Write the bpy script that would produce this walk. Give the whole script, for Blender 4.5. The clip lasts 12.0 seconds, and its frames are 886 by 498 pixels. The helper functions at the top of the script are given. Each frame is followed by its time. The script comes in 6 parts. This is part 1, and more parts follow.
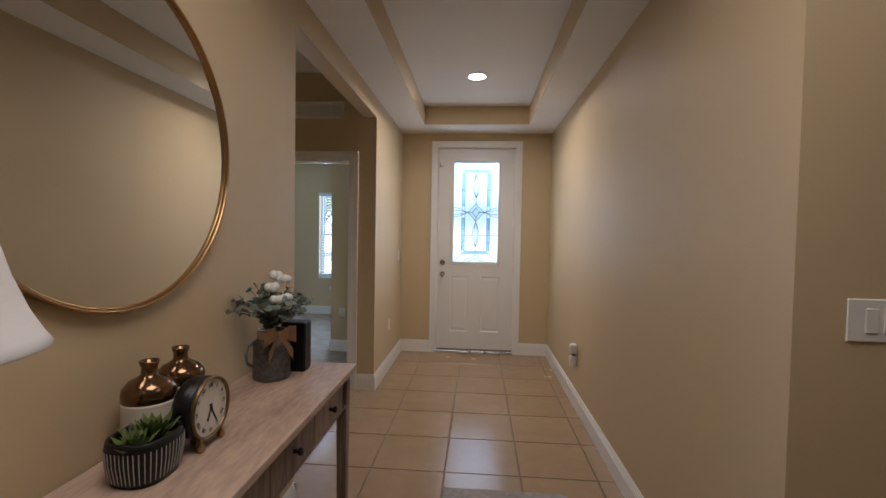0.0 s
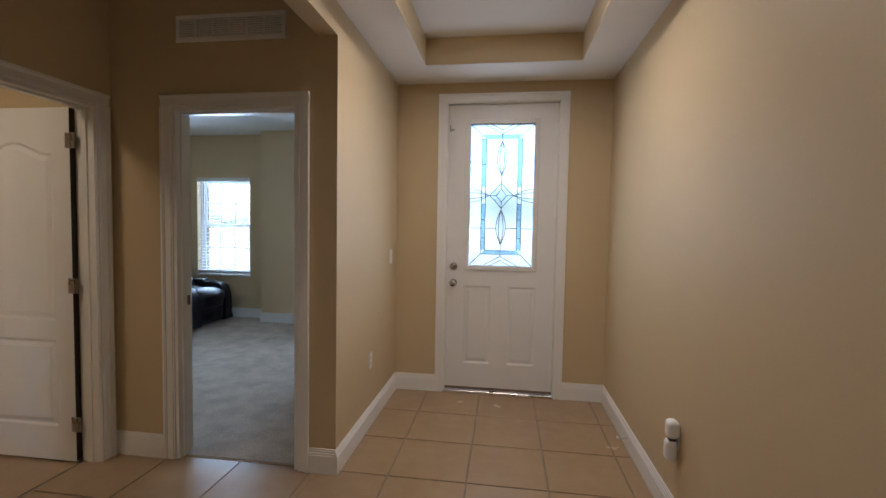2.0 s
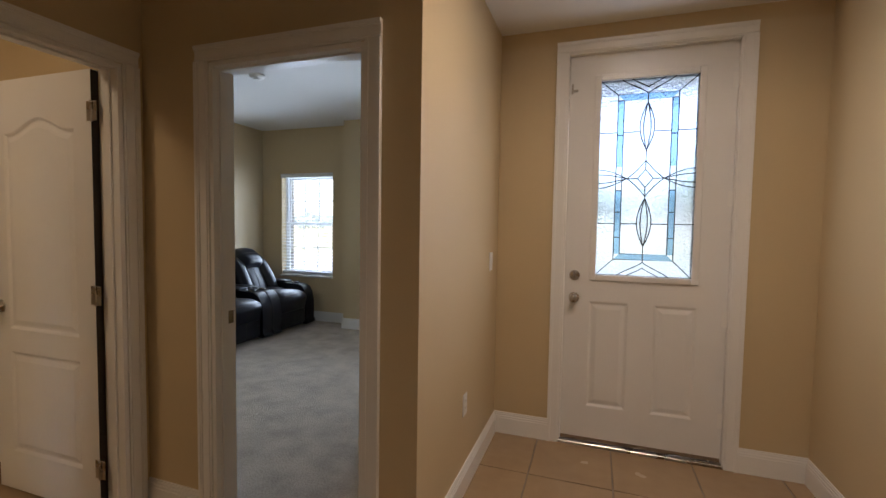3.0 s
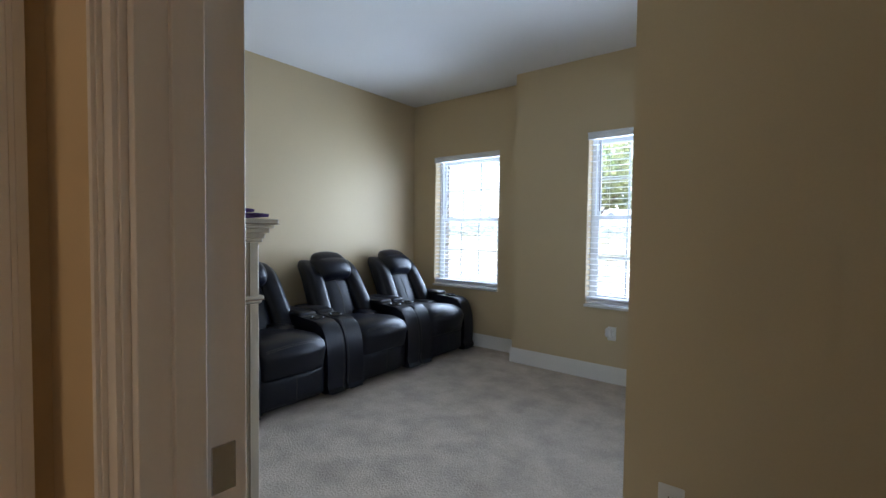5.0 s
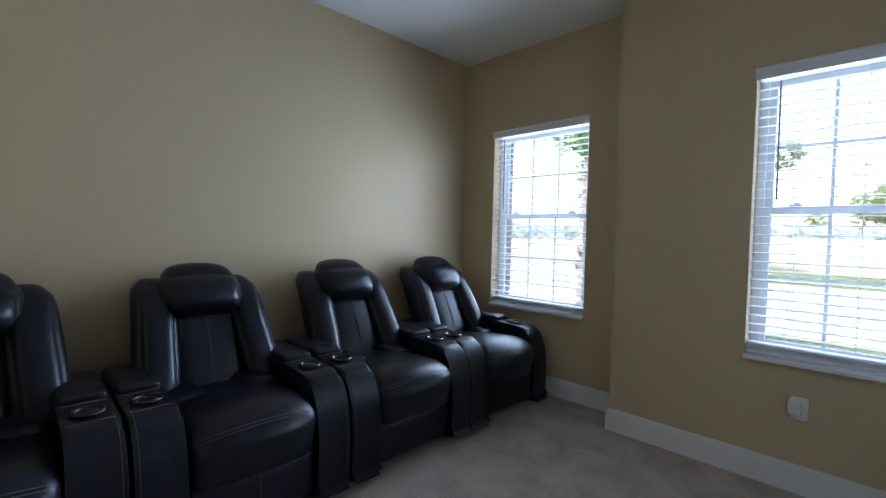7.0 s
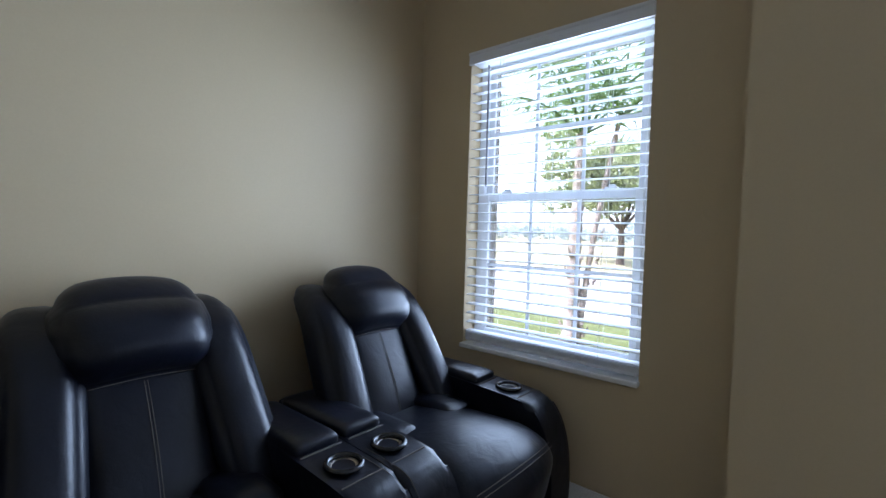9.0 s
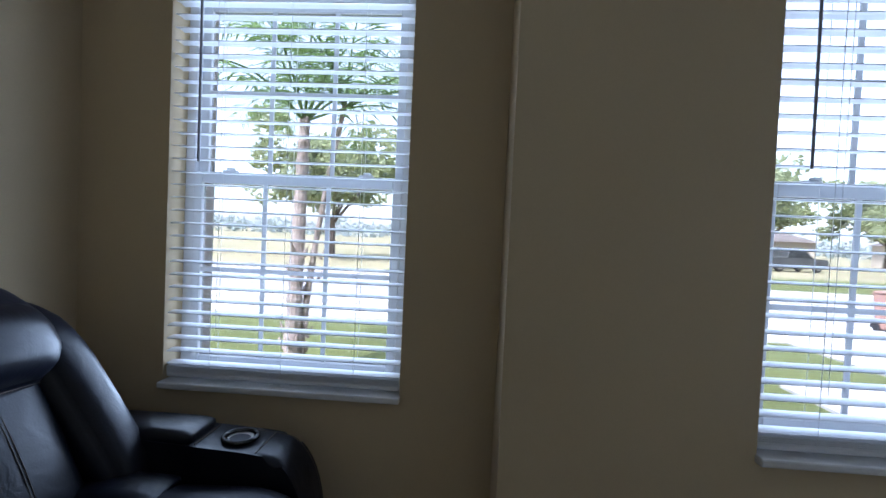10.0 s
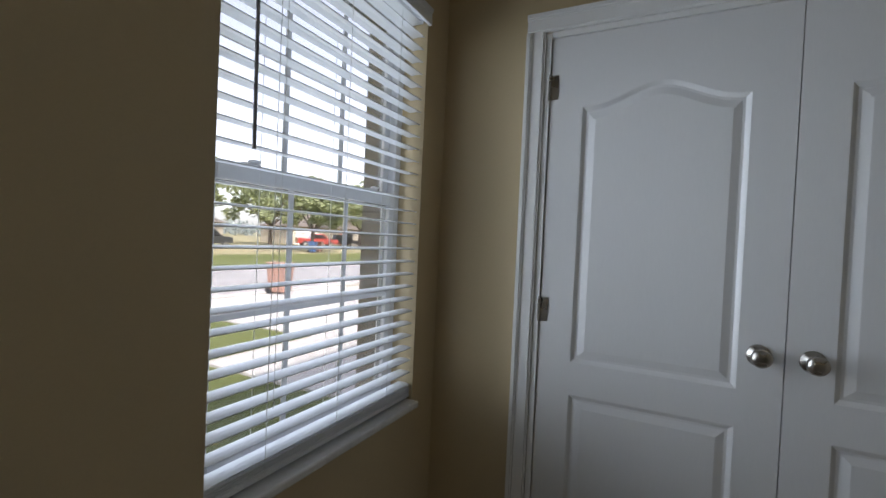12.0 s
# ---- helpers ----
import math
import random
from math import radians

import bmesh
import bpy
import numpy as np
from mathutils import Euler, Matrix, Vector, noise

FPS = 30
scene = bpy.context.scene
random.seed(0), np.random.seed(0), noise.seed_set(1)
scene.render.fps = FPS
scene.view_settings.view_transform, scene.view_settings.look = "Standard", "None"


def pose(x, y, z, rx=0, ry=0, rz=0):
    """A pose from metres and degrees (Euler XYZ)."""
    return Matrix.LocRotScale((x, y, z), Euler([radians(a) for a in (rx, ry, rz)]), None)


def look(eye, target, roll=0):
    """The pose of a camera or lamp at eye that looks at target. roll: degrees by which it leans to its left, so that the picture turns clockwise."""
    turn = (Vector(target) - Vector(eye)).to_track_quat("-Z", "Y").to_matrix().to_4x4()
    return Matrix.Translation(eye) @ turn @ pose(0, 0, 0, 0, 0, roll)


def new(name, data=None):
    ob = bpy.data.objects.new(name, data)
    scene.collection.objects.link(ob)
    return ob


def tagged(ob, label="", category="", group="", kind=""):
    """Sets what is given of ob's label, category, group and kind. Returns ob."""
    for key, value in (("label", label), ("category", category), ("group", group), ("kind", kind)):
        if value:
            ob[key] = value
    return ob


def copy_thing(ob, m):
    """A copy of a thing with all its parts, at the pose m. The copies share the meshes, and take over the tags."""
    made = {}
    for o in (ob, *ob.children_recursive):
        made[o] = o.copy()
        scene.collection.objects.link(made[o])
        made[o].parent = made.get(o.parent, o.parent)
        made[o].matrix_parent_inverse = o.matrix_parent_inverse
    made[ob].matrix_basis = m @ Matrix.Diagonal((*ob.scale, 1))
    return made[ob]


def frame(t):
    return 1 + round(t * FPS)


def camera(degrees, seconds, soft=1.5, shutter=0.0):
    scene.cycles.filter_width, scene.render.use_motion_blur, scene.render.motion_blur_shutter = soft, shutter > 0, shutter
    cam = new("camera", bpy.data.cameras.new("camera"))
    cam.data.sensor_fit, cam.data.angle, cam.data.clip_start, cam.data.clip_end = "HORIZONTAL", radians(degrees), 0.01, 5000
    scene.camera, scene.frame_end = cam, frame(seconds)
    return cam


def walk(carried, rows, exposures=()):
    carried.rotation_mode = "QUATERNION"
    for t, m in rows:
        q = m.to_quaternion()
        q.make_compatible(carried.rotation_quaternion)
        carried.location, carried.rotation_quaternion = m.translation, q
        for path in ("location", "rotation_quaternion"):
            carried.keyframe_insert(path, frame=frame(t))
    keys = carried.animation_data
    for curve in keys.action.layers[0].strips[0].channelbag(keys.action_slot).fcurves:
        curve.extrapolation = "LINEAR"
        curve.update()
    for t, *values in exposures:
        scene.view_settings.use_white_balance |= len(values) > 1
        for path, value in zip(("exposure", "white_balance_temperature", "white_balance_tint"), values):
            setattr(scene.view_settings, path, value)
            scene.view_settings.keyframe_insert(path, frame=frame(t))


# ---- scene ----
cam = camera(90.1, 12.0)
PATH = [
    (0, (0.183, 0.94, 1.429), (0.028, 2.933, 1.362), 1.0),
    (0.5, (0.253, 1.206, 1.437), (0.077, 3.197, 1.362), 0.9),
    (1, (0.269, 1.581, 1.423), (0.079, 3.57, 1.342), 1.0),
    (1.5, (0.25, 2.025, 1.435), (0.051, 4.013, 1.339), 1.0),
    (2, (0.193, 2.502, 1.423), (-0.082, 4.481, 1.324), 1.0),
    (2.5, (0.068, 2.939, 1.409), (-0.347, 4.892, 1.307), 1.0),
    (3, (-0.116, 3.34, 1.389), (-0.768, 5.228, 1.285), 0.9),
    (3.5, (-0.371, 3.701, 1.347), (-1.294, 5.473, 1.246), 1.2),
    (3.7, (-0.475, 3.843, 1.343), (-1.489, 5.564, 1.239), 1.0),
    (5.5, (-1.377, 4.965, 1.23), (-2.626, 6.525, 1.157), 0.8),
    (6, (-1.559, 5.195, 1.242), (-2.783, 6.775, 1.166), 1.3),
    (6.2, (-1.65, 5.286, 1.255), (-2.869, 6.87, 1.171), 1.2),
    (6.3, (-1.692, 5.336, 1.257), (-2.916, 6.916, 1.175), 1.2),
    (6.4, (-1.741, 5.388, 1.255), (-2.994, 6.945, 1.174), 1.2),
    (6.5, (-1.792, 5.433, 1.253), (-3.077, 6.964, 1.173), 1.2),
    (8.5, (-2.922, 6.649, 1.173), (-4.479, 7.904, 1.118), 1.9),
    (9, (-3.111, 6.889, 1.205), (-4.392, 8.423, 1.131), 1.7),
    (9.5, (-3.266, 7.061, 1.221), (-4.034, 8.906, 1.141), 1.8),
    (10, (-3.387, 7.181, 1.211), (-3.508, 9.176, 1.154), 2.6),
    (10.5, (-3.374, 7.366, 1.251), (-2.985, 9.325, 1.154), 1.9),
    (11, (-3.301, 7.488, 1.216), (-2.335, 9.238, 1.167), 3.1),
    (11.5, (-3.218, 7.57, 1.247), (-1.729, 8.905, 1.192), 2.8),
    (12, (-3.164, 7.611, 1.252), (-1.38, 8.514, 1.215), 2.6),
]
EXPOSURES = [(0.0, 3.3, 5450, 14), (1.5, 3.25, 5450, 13), (2.5, 3.1, 5750, 16), (3.7, 2.95, 6800, 20), (5.3, 3.25, 5850, 17.5), (6.0, 2.95, 5850, 18), (6.7, 2.74, 5750, 18), (8.5, 2.8, 5700, 20), (9.5, 2.62, 5700, 20), (10.5, 1.93, 5500, 19), (11.2, 1.8, 6400, 18), (12.0, 1.72, 6900, 19)]
WIN_W, TRAY_W, BACK_W, BATH_W, DOOR_W = 1.35, 1.28, 1.2, 1.48, 0.55
walk(cam, [(t, look(eye, target, roll)) for t, eye, target, roll in PATH], EXPOSURES)

# ---- world, sun, lamps ----
SUN_EL, SUN_AZ = 52.0, 215.0            # the sun stands behind the house, to its left
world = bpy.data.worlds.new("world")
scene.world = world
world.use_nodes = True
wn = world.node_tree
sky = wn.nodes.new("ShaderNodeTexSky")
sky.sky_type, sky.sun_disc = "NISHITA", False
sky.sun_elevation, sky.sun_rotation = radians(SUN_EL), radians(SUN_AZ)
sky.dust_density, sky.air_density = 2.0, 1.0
sky_lift = wn.nodes.new("ShaderNodeHueSaturation")       # makes the whole sky paler and twice as bright
sky_lift.inputs["Saturation"].default_value, sky_lift.inputs["Value"].default_value = 0.45, 2.0
wn.links.new(sky.outputs[0], sky_lift.inputs["Color"])
wn.links.new(sky_lift.outputs[0], wn.nodes["Background"].inputs[0])
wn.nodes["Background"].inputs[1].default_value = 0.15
sun = new("sun", bpy.data.lights.new("sun", "SUN"))
sun.data.energy, sun.data.angle, sun.data.color = 4.4, radians(0.5), (1.0, 0.95, 0.87)
_a, _e = radians(SUN_AZ), radians(SUN_EL)
sun.matrix_basis = look((0, 0, 20), (-20 * math.sin(_a) * math.cos(_e), -20 * math.cos(_a) * math.cos(_e), 20 - 20 * math.sin(_e)))


def area_lamp(name, eye, target, sx, sy, watts, color):
    ob = new(name, bpy.data.lights.new(name, "AREA"))
    ob.data.shape, ob.data.size, ob.data.size_y, ob.data.energy, ob.data.color = "RECTANGLE", sx, sy, watts, color
    ob.matrix_basis = look(eye, target)
    return ob


# ---- plan (metres) ----
HXL, HXR, HYB = -0.735, 1.03, 6.25      # hall: left wall, right wall, wall of the front door
NEAR_END, RIGHT_END = 3.10, 2.19        # where the left wall stops at the vestibule, and the right wall stops
SOFFIT, CEIL, HEADER = 2.63, 2.84, 2.46
VX = -2.14                              # vestibule: wall of the bathroom door
DY0, DY1 = 4.865, 4.98                  # wall between vestibule and bedroom
DX0, DX1, DTOP = -1.735, -0.967, 2.085  # bedroom doorway
BXL, BYW1, BYW2, BXJ = -4.81, 8.705, 8.445, -3.277
BCEIL = 2.745
KX, KY = -1.555, 6.10                  # closet box: its door wall and its near face
W1 = (-4.475, -3.61)
W2 = (-2.567, -1.722)
WSILL, WTOP = 0.645, 2.105
FD0, FD1, FDTOP = -0.30, 0.615, 2.46    # front door
WT = 0.24                               # outer wall thickness

# the light that comes in at the windows, the recessed lamp of the tray, unseen fill lamps added in the room behind
for _x, _y, _k in (((W1[0] + W1[1]) / 2, BYW1, 0.52), ((W2[0] + W2[1]) / 2, BYW2, 0.42)):
    for _in, _w, _spread in ((0.082, 2.1, 165), (-0.034, 3.4, 112)):        # behind the slats, and what they pass on
        lit = area_lamp("window_light", (_x, _y + _in, 1.375), (_x, _y + _in - 1.0, 1.375 if _in > 0 else 1.45), W1[1] - W1[0] - 0.05, 1.38, WIN_W * _k * _w, (0.66, 0.84, 1.0))
        lit.data.spread = radians(_spread)
area_lamp("front_door_light", (0.157, HYB - 0.012, 1.70), (0.157, HYB - 1.0, 1.62), 0.53, 1.19, DOOR_W, (0.86, 0.94, 1.0))
spot = new("tray_lamp", bpy.data.lights.new("tray_lamp", "AREA"))
spot.data.shape, spot.data.size, spot.data.energy, spot.data.color = "DISK", 0.13, TRAY_W, (1.0, 0.80, 0.58)
spot.data.spread = radians(150)
spot.matrix_basis = look((0.151, 4.913, 2.815), (0.151, 4.913, 0))
for _x, _y, _k in ((1.7, 1.5, 0.3), (0.1, 1.45, 1.75)):
    area_lamp("room_behind_lamp", (_x, _y, 2.81), (_x, _y, 0), 0.9, 0.9, BACK_W * _k, (1.0, 0.83, 0.64))
area_lamp("bathroom_lamp", (-2.9, 3.4, 2.72), (-2.9, 3.4, 0), 0.4, 0.4, BATH_W, (1.0, 0.76, 0.48))


# ---- materials ----
def material(name):
    m = bpy.data.materials.new(name)
    m.use_nodes = True
    return m, m.node_tree, m.node_tree.nodes["Principled BSDF"]


def surface(name, color, rough=0.5, metal=0.0, vary=0.08, scale=6.0, grain=60.0, bump=0.1, dist=0.002, coat=0.0, stretch=(1, 1, 1), second=None, spec=0.5, random=0.0, lo=0.28, hi=0.72, crease=0.0, place="Object"):
    """Colour with two scales of variation, uneven gloss and a fine relief."""
    m, nt, b = material(name)
    n, l = nt.nodes, nt.links
    co = n.new("ShaderNodeTexCoord")
    mp = n.new("ShaderNodeMapping")
    mp.inputs["Scale"].default_value = stretch
    at = n.new("ShaderNodeNewGeometry").outputs["Position"] if place == "World" else co.outputs["Object"]
    l.new(at, mp.inputs["Vector"])
    big, fine = n.new("ShaderNodeTexNoise"), n.new("ShaderNodeTexNoise")
    big.inputs["Scale"].default_value, big.inputs["Detail"].default_value = scale, 4
    fine.inputs["Scale"].default_value, fine.inputs["Detail"].default_value = grain, 3
    l.new(mp.outputs[0], big.inputs["Vector"])
    l.new(mp.outputs[0], fine.inputs["Vector"])
    mix = n.new("ShaderNodeMix")
    mix.data_type = "FLOAT"
    mix.inputs[0].default_value = 0.4
    l.new(big.outputs[0], mix.inputs[2])
    l.new(fine.outputs[0], mix.inputs[3])
    ramp = n.new("ShaderNodeValToRGB")
    dark = second or tuple(c * (1 - 2.2 * vary) for c in color)
    lite = color if second else tuple(min(1, c * (1 + 2.2 * vary)) for c in color)
    ramp.color_ramp.elements[0].position, ramp.color_ramp.elements[1].position = lo, hi
    ramp.color_ramp.elements[0].color, ramp.color_ramp.elements[1].color = (*dark, 1), (*lite, 1)
    l.new(mix.outputs[0], ramp.inputs[0])
    out = ramp.outputs[0]
    if random:
        info, hue = n.new("ShaderNodeObjectInfo"), n.new("ShaderNodeHueSaturation")
        rng = n.new("ShaderNodeMapRange")
        rng.inputs[3].default_value, rng.inputs[4].default_value = 1 - random, 1 + random
        l.new(info.outputs["Random"], rng.inputs[0])
        l.new(rng.outputs[0], hue.inputs["Value"])
        l.new(out, hue.inputs["Color"])
        out = hue.outputs[0]
    l.new(out, b.inputs["Base Color"])
    rr = n.new("ShaderNodeMapRange")
    rr.inputs[3].default_value, rr.inputs[4].default_value = max(0.02, rough - 0.08), min(1, rough + 0.08)
    l.new(big.outputs[0], rr.inputs[0])
    l.new(rr.outputs[0], b.inputs["Roughness"])
    b.inputs["Metallic"].default_value = metal
    b.inputs["Coat Weight"].default_value = coat
    b.inputs["Specular IOR Level"].default_value = spec
    if bump:
        bp = n.new("ShaderNodeBump")
        bp.inputs["Strength"].default_value, bp.inputs["Distance"].default_value = bump, dist
        l.new(fine.outputs[0], bp.inputs["Height"])
        l.new(bp.outputs[0], b.inputs["Normal"])
        if crease:                      # soft puckers, larger than the grain
            fold, fb = n.new("ShaderNodeTexNoise"), n.new("ShaderNodeBump")
            fold.inputs["Scale"].default_value, fold.inputs["Detail"].default_value, fold.inputs["Distortion"].default_value = 13.0, 3, 0.8
            l.new(mp.outputs[0], fold.inputs["Vector"])
            l.new(fold.outputs[0], fb.inputs["Height"])
            fb.inputs["Strength"].default_value, fb.inputs["Distance"].default_value = crease, 0.012
            l.new(fb.outputs[0], bp.inputs["Normal"])
    return m


def emitter(name, color, power):
    m, nt, b = material(name)
    b.inputs["Base Color"].default_value = (*color, 1)
    b.inputs["Emission Color"].default_value = (*color, 1)
    b.inputs["Emission Strength"].default_value = power
    return m


def pane_glass(name, tint, rough=0.0, bump=0.0, scale=30.0):
    """Clear, tinted or hammered glass: see-through with a slight gloss."""
    m, nt, b = material(name)
    n, l = nt.nodes, nt.links
    n.remove(b)
    out = n["Material Output"]
    gl, mx = n.new("ShaderNodeBsdfGlossy"), n.new("ShaderNodeMixShader")
    gl.inputs["Roughness"].default_value = 0.03
    mx.inputs[0].default_value = 0.04
    if rough:
        tr = n.new("ShaderNodeBsdfRefraction")
        tr.inputs["IOR"].default_value, tr.inputs["Roughness"].default_value = 1.12, rough
    else:
        tr = n.new("ShaderNodeBsdfTransparent")
    tr.inputs["Color"].default_value = (*tint, 1)
    if bump:
        no, bp = n.new("ShaderNodeTexNoise"), n.new("ShaderNodeBump")
        co = n.new("ShaderNodeTexCoord")
        no.inputs["Scale"].default_value, no.inputs["Detail"].default_value = scale, 2
        l.new(co.outputs["Object"], no.inputs["Vector"])
        bp.inputs["Strength"].default_value, bp.inputs["Distance"].default_value = bump, 0.01
        l.new(no.outputs[0], bp.inputs["Height"])
        l.new(bp.outputs[0], tr.inputs["Normal"])
        l.new(bp.outputs[0], gl.inputs["Normal"])
    l.new(tr.outputs[0], mx.inputs[1])
    l.new(gl.outputs[0], mx.inputs[2])
    l.new(mx.outputs[0], out.inputs["Surface"])
    return m


def leaf_surface(name, color, dark, scale, share_=0.45):
    """Leaves that let some of the sun through."""
    m = surface(name, color, 0.6, scale=scale, grain=scale * 6, bump=0.0, second=dark)
    n, l = m.node_tree.nodes, m.node_tree.links
    b, out = n["Principled BSDF"], n["Material Output"]
    tr, mx = n.new("ShaderNodeBsdfTranslucent"), n.new("ShaderNodeMixShader")
    l.new(b.inputs["Base Color"].links[0].from_socket, tr.inputs["Color"])
    mx.inputs[0].default_value = share_
    l.new(b.outputs[0], mx.inputs[1])
    l.new(tr.outputs[0], mx.inputs[2])
    l.new(mx.outputs[0], out.inputs["Surface"])
    return m


M_BLIND = surface("white_faux_wood_slat", (0.76, 0.77, 0.79), 0.38, vary=0.01, grain=90, bump=0.03, stretch=(0.2, 1, 1))
M_WALL = surface("tan_wall_paint", (0.56, 0.445, 0.275), 0.55, vary=0.015, scale=1.5, grain=140, bump=0.12, dist=0.0015, spec=0.35)
M_CEIL = surface("white_ceiling_paint", (0.78, 0.765, 0.74), 0.75, vary=0.015, scale=1.2, grain=90, bump=0.35, dist=0.003, spec=0.2)
M_TRIM = surface("white_trim_paint", (0.78, 0.77, 0.75), 0.32, vary=0.012, scale=3, grain=160, bump=0.04, dist=0.001)
M_DOOR = surface("white_door_paint", (0.74, 0.735, 0.73), 0.34, vary=0.012, scale=4, grain=220, bump=0.08, dist=0.0008, stretch=(1, 1, 0.15))
M_TILE = surface("beige_floor_tile", (0.37, 0.26, 0.155), 0.24, scale=2.6, grain=11, bump=0.0, second=(0.305, 0.207, 0.12), random=0.03, lo=0.3, hi=0.7, place="World")
M_GROUT = surface("brown_grout", (0.21, 0.16, 0.115), 0.9, vary=0.1, grain=180, bump=0.3)
M_CARPET = surface("beige_carpet", (0.53, 0.455, 0.375), 0.95, scale=5.5, grain=110, bump=0.9, dist=0.010, second=(0.37, 0.315, 0.262), spec=0.1, lo=0.36, hi=0.62)
M_LEATHER = surface("black_leather", (0.0046, 0.0056, 0.0115), 0.36, vary=0.25, scale=8, grain=190, bump=0.2, dist=0.0014, spec=0.36, crease=0.2)
M_STITCH = surface("pale_stitching", (0.15, 0.13, 0.11), 0.8, vary=0.1, grain=300, bump=0.2)
M_CUP = surface("black_plastic_ring", (0.012, 0.012, 0.013), 0.25, vary=0.1, bump=0.0)
M_STEEL = surface("brushed_nickel", (0.44, 0.41, 0.37), 0.28, metal=1.0, vary=0.05, grain=300, bump=0.05)
M_DRESS = surface("distressed_cream_wood", (0.60, 0.55, 0.45), 0.5, vary=0.09, scale=3, grain=40, bump=0.15, dist=0.001, stretch=(1, 1, 0.12), second=(0.47, 0.42, 0.335))
M_EDGE = surface("worn_brown_edge", (0.20, 0.14, 0.09), 0.6, vary=0.2, grain=60)
M_HINGE_GAP = surface("dark_hinge_gap", (0.022, 0.016, 0.012), 0.85, vary=0.2, grain=80)
M_BLACK = surface("black_plastic", (0.007, 0.007, 0.008), 0.42, vary=0.15, grain=200, bump=0.05, spec=0.25)
M_DKGREY = surface("dark_grey_plastic", (0.045, 0.046, 0.043), 0.42, vary=0.15, grain=200, bump=0.1)
M_PURPLE = surface("purple_towel", (0.085, 0.05, 0.14), 0.95, vary=0.2, scale=12, grain=240, bump=0.8, dist=0.004, spec=0.1)
M_VINYL = surface("white_vinyl", (0.78, 0.79, 0.80), 0.35, vary=0.01, grain=90, bump=0.02)
M_MARBLE = surface("white_marble_sill", (0.74, 0.73, 0.71), 0.25, vary=0.04, scale=9, grain=40, bump=0.02)
# grey tint dims the bright outdoors seen through the panes
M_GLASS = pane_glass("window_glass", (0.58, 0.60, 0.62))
M_CORD = surface("white_cord", (0.75, 0.75, 0.74), 0.8, vary=0.03)
M_WAND = surface("grey_clear_wand", (0.25, 0.25, 0.27), 0.2, vary=0.05)


# ---- mesh helpers ----
def part(name, bm, mat, parent=None, label="", smooth=False):
    me = bpy.data.meshes.new(name)
    bmesh.ops.recalc_face_normals(bm, faces=bm.faces)
    bm.to_mesh(me)
    bm.free()
    for m in mat if isinstance(mat, (list, tuple)) else (mat,):
        me.materials.append(m)
    if smooth:
        me.polygons.foreach_set("use_smooth", [True] * len(me.polygons))
    ob = new(name, me)
    if parent:
        ob.parent = parent
    if label:
        ob["label"] = label
    return ob


def share(name, ob, m, parent=None):
    """Another object on the same mesh."""
    o = new(name, ob.data)
    o.matrix_basis = m
    if parent:
        o.parent = parent
    return o


def thing(name, m, label, category, group=""):
    ob = new(name)
    ob.empty_display_size = 0.1
    ob.matrix_basis = m
    return tagged(ob, label, category, group)


def box(bm, x0, x1, y0, y1, z0, z1, bevel=0.0, seg=1):
    r = bmesh.ops.create_cube(bm, size=1)
    vs = r["verts"]
    for v in vs:
        v.co = Vector(((x0 + x1) / 2 + v.co.x * (x1 - x0), (y0 + y1) / 2 + v.co.y * (y1 - y0), (z0 + z1) / 2 + v.co.z * (z1 - z0)))
    if bevel:
        es = list({e for v in vs for e in v.link_edges})
        bmesh.ops.bevel(bm, geom=es, offset=bevel, segments=seg, affect="EDGES", profile=0.5)
    return vs


def boxes(*rows, bevel=0.0):
    bm = bmesh.new()
    for r in rows:
        box(bm, *r, bevel=bevel)
    return bm


def soft_box(bm, c, size, r, n=8, puff=(0, 0, 0), warp=None):
    """A stuffed box: round edges of radius r, faces swollen by puff; warp moves each point."""
    h = Vector(size) / 2
    made = {}
    sides = []
    for ax in range(3):
        for sg in (-1, 1):
            a, b = (ax + 1) % 3, (ax + 2) % 3
            grid = []
            for i in range(n + 1):
                row = []
                for j in range(n + 1):
                    p = [0.0] * 3
                    p[ax], p[a], p[b] = sg, -1 + 2 * i / n, -1 + 2 * j / n
                    key = tuple(round(q * n) for q in p)
                    if key not in made:
                        # more points near the edges
                        q = [math.copysign(abs(s) ** 0.75, s) for s in p]
                        v = Vector((q[0] * h.x, q[1] * h.y, q[2] * h.z))
                        inner = Vector([max(-(h[k] - r), min(h[k] - r, v[k])) for k in range(3)])
                        d = v - inner
                        v = inner + (d.normalized() * r if d.length > 1e-9 else d)
                        for k in range(3):
                            o1, o2 = (k + 1) % 3, (k + 2) % 3
                            fall = max(0, 1 - p[o1] ** 2) * max(0, 1 - p[o2] ** 2)
                            v[k] += puff[k] * fall * p[k]
                        v = v + Vector(c)
                        if warp:
                            v = Vector(warp(v))
                        made[key] = bm.verts.new(v)
                    row.append(made[key])
                grid.append(row)
            for i in range(n):
                for j in range(n):
                    q = [grid[i][j], grid[i + 1][j], grid[i + 1][j + 1], grid[i][j + 1]]
                    bm.faces.new(q if sg > 0 else q[::-1])


